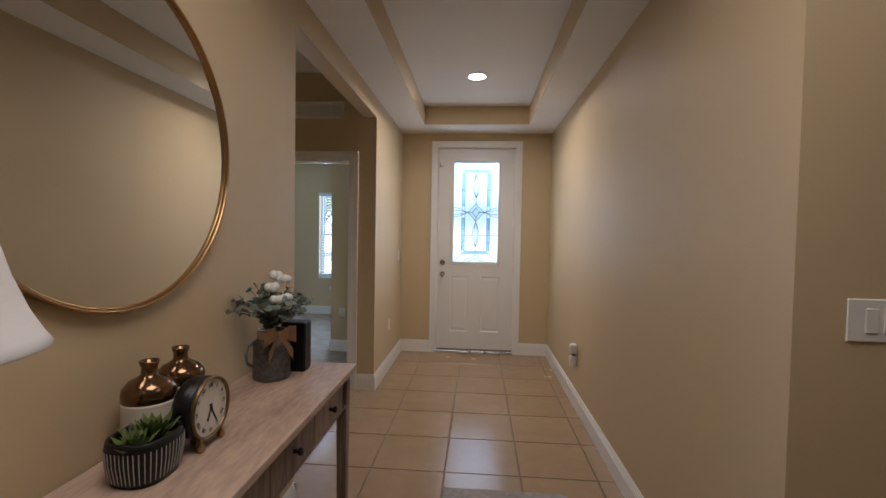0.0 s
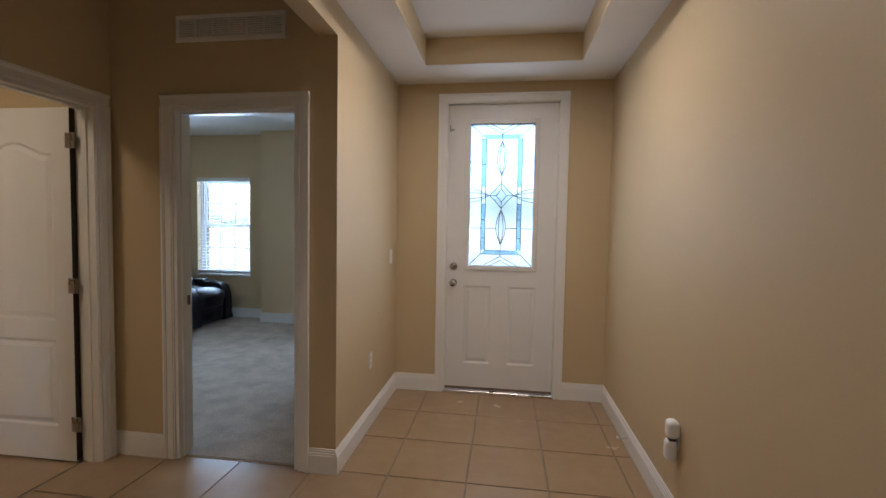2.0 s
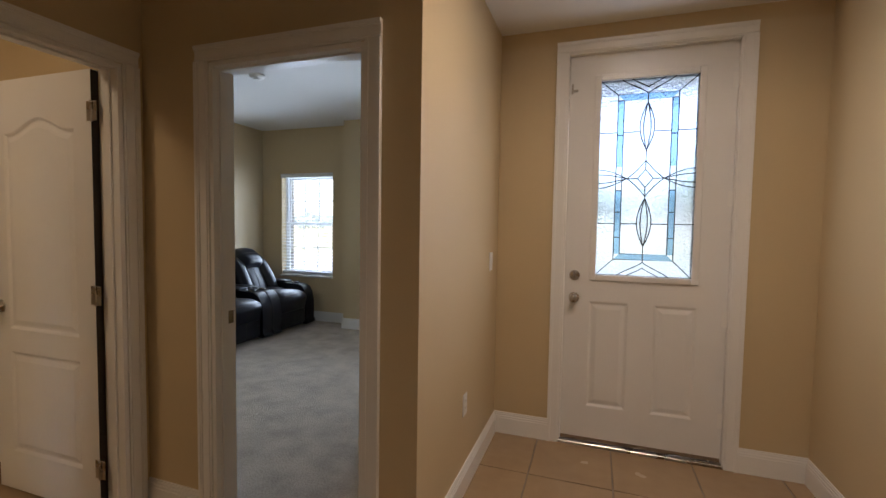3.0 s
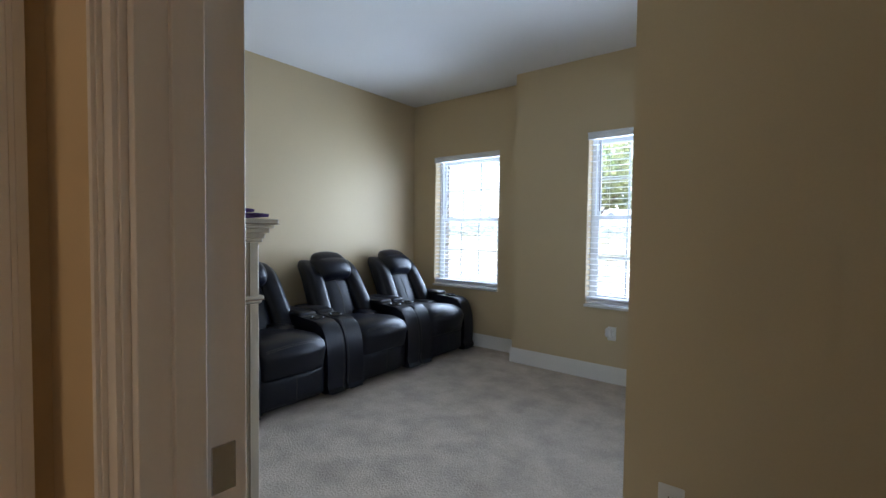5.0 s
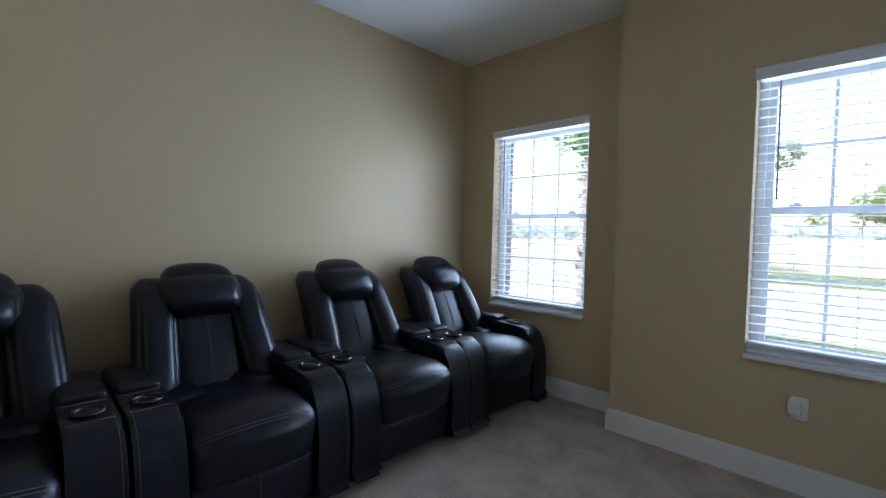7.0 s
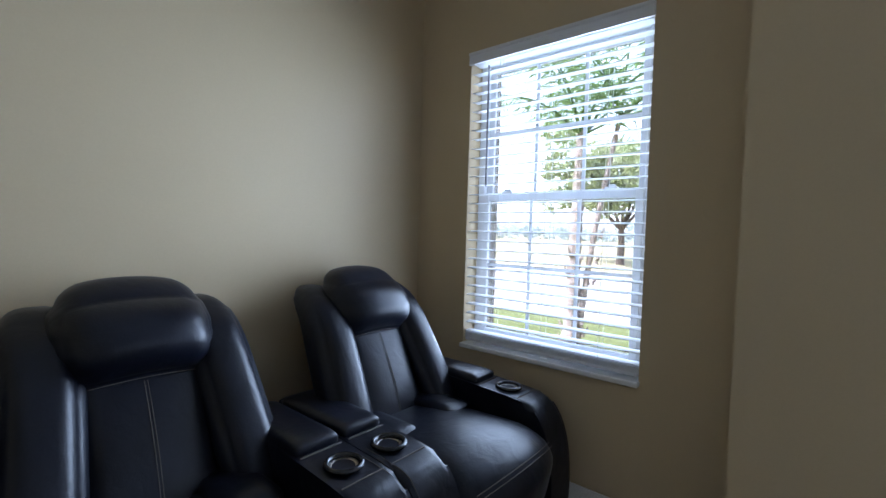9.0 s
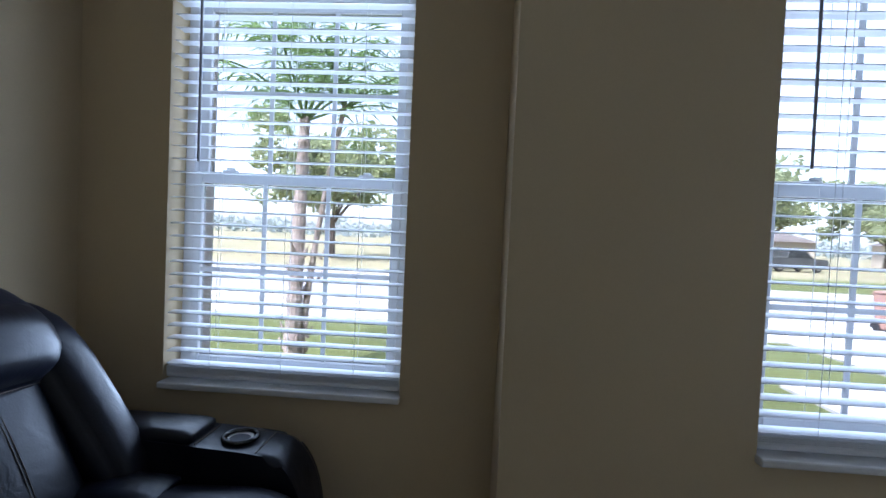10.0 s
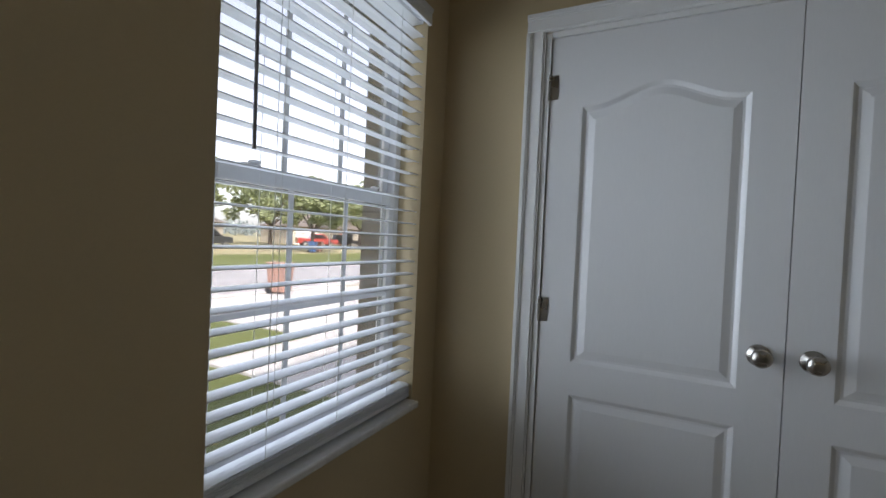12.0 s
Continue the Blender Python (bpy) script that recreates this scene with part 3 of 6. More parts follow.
def inset(pts, d):
    n = len(pts)
    out = []
    for i, p in enumerate(pts):
        a, b = Vector(pts[i - 1]), Vector(pts[(i + 1) % n])
        p = Vector(p)
        e1, e2 = (p - a).normalized(), (b - p).normalized()
        n1, n2 = Vector((-e1.y, e1.x)), Vector((-e2.y, e2.x))
        m = n1 + n2
        m = m / max(0.3, m.dot(n1)) if m.length > 1e-6 else n1
        out.append(tuple(p + d * m))
    return out


def door_leaf(bm, w, h, t, panels, holes=()):
    """A leaf from (0,0) to (w,h) in x and z, of thickness t in y, with moulded raised panels on both faces and holes through it."""
    def loop(pts, y):
        vs = [bm.verts.new((x, y, z)) for x, z in pts]
        return vs, [bm.edges.new((vs[i], vs[(i + 1) % len(vs)])) for i in range(len(vs))]
    corner = {}
    rims = {}
    for y, s in ((0.0, 1), (t, -1)):
        es = []
        outer, e = loop([(0, 0), (w, 0), (w, h), (0, h)], y)
        corner[s] = outer
        es += e
        for pts in panels:
            prev, e = loop(pts, y)
            es += e
            for d, dep in ((0.006, 0.003), (0.014, 0.0085), (0.022, 0.0085), (0.046, 0.002)):
                nxt, _ = loop(inset(pts, d), y + s * dep)
                for i in range(len(pts)):
                    j = (i + 1) % len(pts)
                    bm.faces.new((prev[i], prev[j], nxt[j], nxt[i]))
                prev = nxt
            bm.faces.new(prev)
        for k, pts in enumerate(holes):
            rim, e = loop(pts, y)
            rims[(k, s)] = rim
            es += e
        bmesh.ops.triangle_fill(bm, use_beauty=True, use_dissolve=False, edges=es, normal=(0, -s, 0))
    a, b = corner[1], corner[-1]
    for i in range(4):
        bm.faces.new((a[i], a[(i + 1) % 4], b[(i + 1) % 4], b[i]))
    for k, pts in enumerate(holes):
        a, b = rims[(k, 1)], rims[(k, -1)]
        for i in range(len(pts)):
            j = (i + 1) % len(pts)
            bm.faces.new((a[i], a[j], b[j], b[i]))


KNOB = [(0.0001, 0.0), (0.031, 0.0), (0.033, 0.004), (0.030, 0.008), (0.012, 0.011), (0.010, 0.030), (0.017, 0.036), (0.026, 0.044), (0.028, 0.052), (0.024, 0.061), (0.012, 0.066), (0.0001, 0.067)]


def knob(parent, at, out, name="door_knob", profile=KNOB, mat=None, label="brushed nickel round knob"):
    bm = bmesh.new()
    lathe(bm, profile, 24)
    ob = part(name, bm, mat or M_STEEL, parent, label, smooth=True)
    ob.matrix_basis = Matrix.Translation(at) @ Vector((0, 0, 1)).rotation_difference(Vector(out)).to_matrix().to_4x4()
    return ob


def hinge(parent, at, turn=0.0, name="hinge"):
    bm = bmesh.new()
    lathe(bm, [(0.006, -0.046), (0.006, 0.046)], 10)
    box(bm, -0.034, -0.002, 0.002, 0.0045, -0.044, 0.044, bevel=0.001)
    box(bm, 0.002, 0.030, 0.002, 0.0045, -0.044, 0.044, bevel=0.001)
    ob = part(name, bm, M_STEEL, parent, "nickel butt hinge")
    ob.matrix_basis = pose(*at, 0, 0, turn)
    return ob


def arched_door(name, m, w, h, label, group="", hinge_side=0, knob_faces=(1, -1), hinges=True, hinge_face=-1):
    """White two-panel door with an arched upper panel; hinged at x = 0, front face at y = 0."""
    th = thing(name, m, label, "door", group)
    bm = bmesh.new()
    st = 0.115
    door_leaf(bm, w, h, 0.035, [panel_outline(st, w - st, 0.83, h - 0.255, 0.065), panel_outline(st, w - st, 0.20, 0.715)])
    part("leaf", bm, M_DOOR, th)
    for s in knob_faces:
        knob(th, (w - 0.06, 0.0 if s < 0 else 0.035, 0.94), (0, s, 0))
    return th


LEAF_W = (CD1 - CD0 - 0.036 - 0.009) / 2
LEAF_H = CDTOP - 0.018 - 0.012
# the closet pair stands shut, its faces towards the bedroom (-x)
far = arched_door("closet_door", pose(KX + 0.004, CD1 - 0.021, 0.010, 0, 0, -90), LEAF_W, LEAF_H, "white shut closet door with arched raised panel", "closet doors", knob_faces=())
near = arched_door("closet_door", pose(KX + 0.039, CD0 + 0.021, 0.010, 0, 0, 90), LEAF_W, LEAF_H, "white shut closet door with arched raised panel", "closet doors", knob_faces=())
knob(far, (LEAF_W - 0.063, 0.0, 0.942), (0, -1, 0))
knob(near, (LEAF_W - 0.063, 0.035, 0.942), (0, 1, 0))
for z in (0.20, 1.01, 1.815):
    h = hinge(far, (-0.003, -0.006, z), 0)
    h = hinge(near, (-0.003, 0.041, z), 0)
    h.matrix_basis = pose(-0.003, 0.041, z, 180, 0, 0)

# bathroom door, swung open into the bathroom
bath_door = arched_door("bathroom_door", pose(VX - 0.122, BDY1 - 0.016, 0.012, 0, 0, 180.6), 0.735, DTOP - 0.035, "white two-panel door standing open into the bathroom", knob_faces=(1, -1))
# near-black strip draws the shade in the gap between leaf and jamb
part("hinge_edge", boxes((-0.0015, -0.0002, 0.001, 0.034, 0.002, DTOP - 0.037)), M_HINGE_GAP, bath_door, "dark strip that stands in for the shaded hinge gap")
for z in (0.22, 1.035, 1.865):
    h = hinge(bath_door, (-0.006, 0.038, z), 180)

# front door: half glass with leaded pattern over two panels
fd = thing("front_door", pose(FD0, HYB + 0.035, 0.02), "white front door with leaded glass over two panels, shut", "door")
FW, FH = FD1 - FD0, FDTOP - 0.02
GX0, GX1, GZ0, GZ1 = 0.185, 0.728, 1.075, 2.28
bm = bmesh.new()
door_leaf(bm, FW, FH, 0.045, [panel_outline(0.155, 0.385, 0.23, 0.905), panel_outline(0.53, 0.76, 0.23, 0.905)], [[(GX0, GZ0), (GX1, GZ0), (GX1, GZ1), (GX0, GZ1)]])
part("leaf", bm, M_DOOR, fd)
bm = bmesh.new()
gw = 0.034
for y0, y1, o in ((-0.012, -0.0005, 0.0), (0.0455, 0.057, 0.0)):
    box(bm, GX0 - gw, GX0 + 0.004, y0, y1, GZ0 - gw, GZ1 + gw, bevel=0.004)
    box(bm, GX1 - 0.004, GX1 + gw, y0, y1, GZ0 - gw, GZ1 + gw, bevel=0.004)
    box(bm, GX0 + 0.004, GX1 - 0.004, y0, y1, GZ0 - gw, GZ0 + 0.004, bevel=0.004)
    box(bm, GX0 + 0.004, GX1 - 0.004, y0, y1, GZ1 - 0.004, GZ1 + gw, bevel=0.004)
part("glass_frame", bm, M_DOOR, fd, "white moulded frame round the glass")
M_HAMMER = pane_glass("hammered_glass", (0.42, 0.47, 0.53), rough=0.3, bump=1.0, scale=70)
M_BLUEGL = pane_glass("pale_blue_glass", (0.62, 0.78, 0.88), rough=0.05, bump=0.15, scale=40)
M_BEVEL = pane_glass("bevelled_clear_glass", (0.95, 0.97, 0.97), rough=0.03, bump=0.1, scale=18)
M_CAME = surface("dark_lead_came", (0.035, 0.037, 0.04), 0.45, metal=0.6, vary=0.1)
glass = part("glass_pane", boxes((GX0, GX1, 0.020, 0.025, GZ0, GZ1)), M_HAMMER, fd, "hammered privacy glass")
glass.visible_shadow = False
GW, GH = GX1 - GX0, GZ1 - GZ0
gcx = (GX0 + GX1) / 2


def gp(u, v):
    """A place on the glass: u from -1 to 1 across, v from 0 (bottom) to 1 (top)."""
    return (gcx + u * GW / 2, 0.0185, GZ0 + v * GH)


def came(pts, r=0.0034, closed=False):
    bm = bmesh.new()
    p = [gp(*q) for q in pts]
    tube(bm, p + [p[0]] if closed else p, r, 6)
    part("came", bm, M_CAME, fd)


def glass_piece(pts, mat, label):
    bm = bmesh.new()
    extrude(bm, [(gp(*q)[0], gp(*q)[2]) for q in pts], "y", 0.0192, 0.0197)
    ob = part("glass_piece", bm, mat, fd, label)
    ob.visible_shadow = False


BU, BV0, BV1 = 0.62, 0.085, 0.925
came([(-BU, BV0), (BU, BV0), (BU, BV1), (-BU, BV1)], closed=True)
came([(-BU + 0.13, BV0 + 0.03), (BU - 0.13, BV0 + 0.03), (BU - 0.13, BV1 - 0.03), (-BU + 0.13, BV1 - 0.03)], closed=True)
for su in (-1, 1):
    for v0, v1 in ((BV0 + 0.03, 0.20), (0.20, 0.33), (0.33, 0.44), (0.56, 0.72), (0.72, BV1 - 0.03)):
        glass_piece([(su * BU, v0), (su * (BU - 0.13), v0), (su * (BU - 0.13), v1), (su * BU, v1)], M_BLUEGL, "pale blue border glass")
        came([(su * BU, v1), (su * (BU - 0.13), v1)])
    came([(su, 0.0), (su * BU, BV0)])
    came([(su, 1.0), (su * BU, BV1)])
    came([(su, 0.27), (su * BU, 0.27)])
    came([(su * (BU - 0.13), 0.27), (su * 0.16, 0.27)])
    came([(su, 0.735), (su * BU, 0.735)])
    came([(su * (BU - 0.13), 0.735), (su * 0.16, 0.735)])
    for o, amp in ((0.0, 0.047), (0.0, 0.022)):
        came([(su * (1.0 - 0.62 * k / 12), 0.5 + amp * math.cos(k / 12 * math.pi / 2)) for k in range(13)])
        came([(su * (1.0 - 0.62 * k / 12), 0.5 - amp * math.cos(k / 12 * math.pi / 2)) for k in range(13)])
    came([(su * 0.38, 0.5), (su * 0.2, 0.535), (0, 0.59)])
    came([(su * 0.38, 0.5), (su * 0.2, 0.465), (0, 0.41)])
    came([(su * 0.16, 0.5), (0, 0.545)])
    came([(su * 0.16, 0.5), (0, 0.455)])
    came([(su * 0.38, 0.5), (su * 0.16, 0.5)])
    for v0, v1 in ((0.155, 0.40), (0.64, 0.88)):
        for wdt in (0.15, 0.075):
            came([(su * wdt * math.sin(math.pi * k / 14), v0 + (v1 - v0) * k / 14) for k in range(15)])
    came([(su * 0.55 * (1 - k / 8) ** 1.3, 0.0 + 0.075 * (k / 8) ** 0.8) for k in range(9)])
    came([(su * 0.34 * (1 - k / 8) ** 1.3, 0.0 + 0.045 * (k / 8) ** 0.8) for k in range(9)])
    came([(su * 0.55 * (1 - k / 8) ** 1.3, 1.0 - 0.075 * (k / 8) ** 0.8) for k in range(9)])
    came([(su * 0.34 * (1 - k / 8) ** 1.3, 1.0 - 0.045 * (k / 8) ** 0.8) for k in range(9)])
for v0, v1 in ((0.075, 0.155), (0.40, 0.455), (0.545, 0.64), (0.88, 0.925)):
    came([(0, v0), (0, v1)])
for v0, v1 in ((0.155, 0.40), (0.64, 0.88)):
    glass_piece([(0.15 * math.sin(2 * math.pi * k / 28), (v0 + v1) / 2 - (v1 - v0) / 2 * math.cos(2 * math.pi * k / 28)) for k in range(28)], M_BEVEL, "clear bevelled lens glass")
glass_piece([(-0.38, 0.5), (0, 0.41), (0.38, 0.5), (0, 0.59)], M_BEVEL, "clear bevelled diamond glass")
glass_piece([(-BU, BV0), (BU, BV0), (BU - 0.13, BV0 + 0.03), (-BU + 0.13, BV0 + 0.03)], M_BLUEGL, "pale green-blue border glass")
glass_piece([(-BU, BV1), (BU, BV1), (BU - 0.13, BV1 - 0.03), (-BU + 0.13, BV1 - 0.03)], M_BLUEGL, "pale green-blue border glass")
BOLT = [(0.0001, 0.0), (0.030, 0.0), (0.033, 0.006), (0.031, 0.014), (0.024, 0.018), (0.0001, 0.019)]
knob(fd, (0.062, 0.0, 0.925), (0, -1, 0))
knob(fd, (0.062, 0.0, 1.068), (0, -1, 0), "deadbolt", BOLT, label="nickel deadbolt turn")
part("thumb_turn", boxes((0.056, 0.068, -0.034, -0.018, 1.05, 1.086), bevel=0.004), M_STEEL, fd, "nickel thumb turn")
for z in (0.25, 0.85, 1.55, 2.22):
    h = hinge(fd, (FW + 0.004, -0.006, z), 180)
    h.data.materials[0] = M_TRIM
    h["label"] = "white painted butt hinge"
part("sweep", boxes((0.002, FW - 0.002, -0.004, -0.0005, 0.0, 0.022), bevel=0.001), M_EDGE, fd, "brown door sweep")
part("chain_guard", boxes((0.012, 0.05, -0.012, -0.001, 2.222, 2.236), (0.012, 0.022, -0.016, -0.001, 2.21, 2.27), bevel=0.002), M_STEEL, fd, "small metal flip latch")


# ---- recliners ----
def spline(pts, k, u):
    """A point on the smooth curve through pts, between pts[k] and pts[k + 1]."""
    a, b, c, d = (Vector(pts[min(len(pts) - 1, max(0, k + i))]) for i in (-1, 0, 1, 2))
    v = 0.5 * (2 * b + (c - a) * u + (2 * a - 5 * b + 4 * c - d) * u * u + (3 * b - a - 3 * c + d) * u ** 3)
    return (v.x, v.y)


def recliner(m, label):
    """Power recliner: x points to its front, width along y, standing on z = 0."""
    th = thing("recliner", m, label, "recliner", "recliners along the wall")
    HW = 0.425
    for s in (-1, 1):
        y0, y1 = (HW - 0.165, HW - 0.003) if s > 0 else (-HW + 0.003, -HW + 0.165)
        prof = [(-0.30, 0.03), (0.42, 0.03), (0.44, 0.06), (0.452, 0.20), (0.445, 0.34), (0.418, 0.45), (0.37, 0.525), (0.31, 0.553), (0.10, 0.565), (-0.10, 0.575), (-0.30, 0.58)]
        curve = prof[:2] + [p for k in range(1, 8) for p in (spline(prof, k, 0.0), spline(prof, k, 0.34), spline(prof, k, 0.67))] + prof[8:]
        bm = bmesh.new()
        extrude(bm, curve, "y", y0, y1, bevel=0.022, seg=4)
        arm = part("armrest", bm, M_LEATHER, th, smooth=True)
        arm.data.set_sharp_from_angle(angle=0.7)
        yc = (y0 + y1) / 2
        bm = bmesh.new()
        soft_box(bm, (-0.10, yc, 0.572), (0.38, 0.152, 0.048), 0.020, 8, (0.0, 0.002, 0.004))
        part("arm_pad", bm, M_LEATHER, arm, smooth=True)
        bm = bmesh.new()
        lathe(bm, [(0.050, 0.004), (0.056, 0.009), (0.055, 0.016), (0.049, 0.020), (0.042, 0.017), (0.040, 0.008), (0.0395, -0.030), (0.0001, -0.032)], 32, c=(0.205, yc, 0.555))
        part("cup_holder", bm, M_CUP, arm, "black plastic cup holder ring", smooth=True)
        bm = bmesh.new()
        lathe(bm, [(0.0392, 0.0), (0.0392, 0.012), (0.034, 0.010), (0.028, 0.006), (0.0001, 0.0052)], 28, c=(0.205, yc, 0.552))
        part("cup_liner", bm, M_STEEL, arm, "steel cup liner", smooth=True)
        bm = bmesh.new()
        yi = y0 - 0.0005 if s > 0 else y1 + 0.0005
        yo = y1 - 0.016 if s > 0 else y0 + 0.016
        tube(bm, [(x + 0.0025, yo, z + 0.001) for x, z in curve[1:-3]], 0.001, 5)
        part("stitching", bm, M_STITCH, arm, "pale stitched seam")
        for x0, z0 in ((0.10, 0.562), (0.285, 0.551)):
            part("stitching", boxes((x0, x0 + 0.003, y0 + 0.012, y1 - 0.012, z0, z0 + 0.0065)), M_STITCH, arm, "pale stitched seam")
    # footrest panel and its pad below the seat
    bm = bmesh.new()
    soft_box(bm, (0.395, 0, 0.155), (0.07, 0.508, 0.215), 0.025, 10, (0.020, 0, 0.0))
    part("footrest", bm, M_LEATHER, th, smooth=True)
    bm = bmesh.new()
    tube(bm, [(0.4525 - 0.02 * abs(0), 0.0, 0.07 + 0.03 * k) for k in range(7)], 0.0012, 5)
    part("stitching", bm, M_STITCH, th, "pale stitched seam")
    part("base", boxes((-0.36, 0.38, -0.25, 0.25, 0.02, 0.27), bevel=0.01), M_LEATHER, th)
    for x in (-0.30, 0.36):
        for y in (-0.36, 0.36):
            part("foot", boxes((x - 0.03, x + 0.03, y - 0.03, y + 0.03, 0.0, 0.04), bevel=0.004), M_CUP, th, "black plastic foot")

    # seat: swollen, rising to the front, its front edge rolled down
    def seat_warp(v):
        x, y, z = v
        u = (x + 0.16) / 0.62
        z += 0.045 * max(0, u) ** 1.2 - 0.055 * max(0, (u - 0.72) / 0.28) ** 2 - 0.02 * (y / 0.25) ** 2 * max(0, u)
        x += 0.045 * max(0, u) * (1 - (y / 0.26) ** 2) - 0.03 * max(0, (0.40 - z) / 0.15) * (u > 0.6)
        return (x, y, z)
    bm = bmesh.new()
    soft_box(bm, (0.15, 0, 0.355), (0.62, 0.508, 0.22), 0.05, 14, (0.012, 0.0, 0.022), seat_warp)
    seat = part("seat", bm, M_LEATHER, th, smooth=True)
    for off in (0.0, 0.012):
        bm = bmesh.new()
        pts = []
        for k in range(21):
            y = -0.225 + 0.45 * k / 20
            pts.append((0.452 - off + 0.043 * (1 - (y / 0.26) ** 2), y, 0.4685 + off * 0.7 - 0.034 * (y / 0.25) ** 2))
        tube(bm, pts, 0.0014, 5)
        part("stitching", bm, M_STITCH, seat, "pale stitched seam")
    bm = bmesh.new()
    tube(bm, [(-0.02 + 0.045 * k, 0.0, 0.487 + 0.0024 * k) for k in range(9)], 0.0015, 5)
    part("seam", bm, M_CUP, seat)
    bm = bmesh.new()
    tube(bm, [(0.235 + 0.03 * (1 - (y / 0.26) ** 2), y, 0.5005 - 0.015 * (y / 0.25) ** 2) for y in [-0.205 + 0.041 * k for k in range(11)]], 0.0022, 6)
    part("seam", bm, M_CUP, seat)
    for s in (-1, 1):
        bm = bmesh.new()
        soft_box(bm, (-0.02, s * 0.16, 0.478), (0.24, 0.15, 0.05), 0.02, 6, (0, 0, 0.008))
        part("seat_bolster", bm, M_LEATHER, seat, smooth=True)

    # back: a reclined shell, a middle panel, two wings and a pillow
    def lean(v):
        x, y, z = v
        return (x - 0.27 * (z - 0.42) / 0.6 - 0.03 * max(0, (z - 0.85) / 0.2) ** 2, y, z)
    bm = bmesh.new()
    soft_box(bm, (-0.20, 0, 0.66), (0.10, 0.52, 0.60), 0.04, 10, (0.0, 0, 0.0), lean)
    back = part("backrest", bm, M_LEATHER, th, smooth=True)
    bm = bmesh.new()
    soft_box(bm, (-0.130, 0, 0.63), (0.11, 0.315, 0.44), 0.035, 10, (0.022, 0.0, 0.0), lean)
    mid = part("back_cushion", bm, M_LEATHER, back, smooth=True)
    for off in (-0.004, 0.004):
        bm = bmesh.new()
        tube(bm, [Vector(lean((-0.0725 + 0.021 * (1 - ((z - 0.63) / 0.22) ** 2), off, z))) for z in [0.45 + 0.036 * k for k in range(11)]], 0.0012, 5)
        part("stitching", bm, M_STITCH, back, "pale stitched seam")
    for s in (-1, 1):
        def wing_warp(v, s=s):
            x, y, z = v
            up = (z - 0.45) / 0.53
            y -= s * (0.045 * up)
            x += 0.05 * (1 - up)
            return lean((x - 0.03 * max(0, up - 0.75) / 0.25, y, z))
        bm = bmesh.new()
        soft_box(bm, (-0.125, s * 0.245, 0.70), (0.17, 0.172, 0.56), 0.065, 12, (0.02, 0.008, 0.012), wing_warp)
        part("back_wing", bm, M_LEATHER, back, smooth=True)

    def pillow_warp(v):
        x, y, z = v
        end = min(1.0, abs(y) / 0.193) ** 5
        y *= 1 - 0.13 * max(0, (0.93 - z) / 0.15) ** 1.5 - 0.015 * end * (0.5 + 0.5 * math.sin(z * 125))
        x += 0.004 * end * math.sin(z * 125 + 1.2)
        tuck = min(1.0, max(0.0, (0.91 - z) / 0.12)) ** 1.3      # the lower edge is drawn in to the back
        x = -0.125 + (x + 0.125) * (1 - 0.55 * tuck)
        return lean((x + 0.02 * (1 - (y / 0.2) ** 2), y, z - 0.02 * (y / 0.2) ** 2))
    bm = bmesh.new()
    soft_box(bm, (-0.085, 0, 0.912), (0.185, 0.395, 0.26), 0.088, 24, (0.030, 0.0, 0.030), pillow_warp)
    pil = part("headrest", bm, M_LEATHER, back, smooth=True)
    bm = bmesh.new()
    tube(bm, [Vector(pillow_warp((-0.022 - 0.05 * (abs(y) / 0.2) ** 6, y, 0.795))) for y in [-0.165 + 0.33 * k / 14 for k in range(15)]], 0.0013, 5)
    part("stitching", bm, M_STITCH, back, "pale stitched seam")
    for ob in [back] + list(back.children):              # the back ends a little below the wing's first height
        for v in ob.data.vertices:
            if v.co.z > 0.60:
                v.co.z = 0.60 + (v.co.z - 0.60) * 0.94
    return th


RX = -4.265
rec = recliner(pose(RX, 8.14, 0.004), "black leather power recliner with cup-holder arms, under the corner window")
for y in (7.292, 6.432, 5.572):
    c = copy_thing(rec, pose(RX, y, 0.004))
    c["label"] = "black leather power recliner with cup-holder arms, against the wall"


# ---- dresser, cloth, television ----
dr = thing("dresser", pose(-3.045, 5.222, 0.004), "tall cream distressed wooden dresser with crown moulding", "dresser")
DW, DD, DH = 0.50, 0.235, 1.205                       # half width, half depth, height under the crown
part("carcass", boxes((-DW, DW, -DD, DD, 0.08, DH), bevel=0.004), M_DRESS, dr)
part("plinth", boxes((-DW - 0.012, DW + 0.012, -DD, DD + 0.012, 0.0, 0.10), bevel=0.006), M_DRESS, dr)
bm = bmesh.new()
for k, (z0, z1, o) in enumerate(((DH, DH + 0.012, 0.010), (DH + 0.012, DH + 0.030, 0.016), (DH + 0.030, DH + 0.045, 0.026), (DH + 0.045, DH + 0.056, 0.037), (DH + 0.056, DH + 0.075, 0.046))):
    box(bm, -DW - o, DW + o, -DD, DD + o, z0, z1, bevel=0.003, seg=2)
part("crown", bm, M_DRESS, dr)
part("waist_moulding", boxes((-DW - 0.014, DW + 0.014, -DD, DD + 0.014, 1.015, 1.028), (-DW - 0.008, DW + 0.008, -DD, DD + 0.008, 1.002, 1.015), bevel=0.004), M_DRESS, dr)
for x in (DW + 0.0005,):
    for y in (-DD + 0.004, DD - 0.034):
        part("corner_stile", boxes((x, x + 0.006, y, y + 0.03, 0.10, 1.002), (x, x + 0.006, y, y + 0.03, 1.029, DH - 0.001), bevel=0.001), M_DRESS, dr)
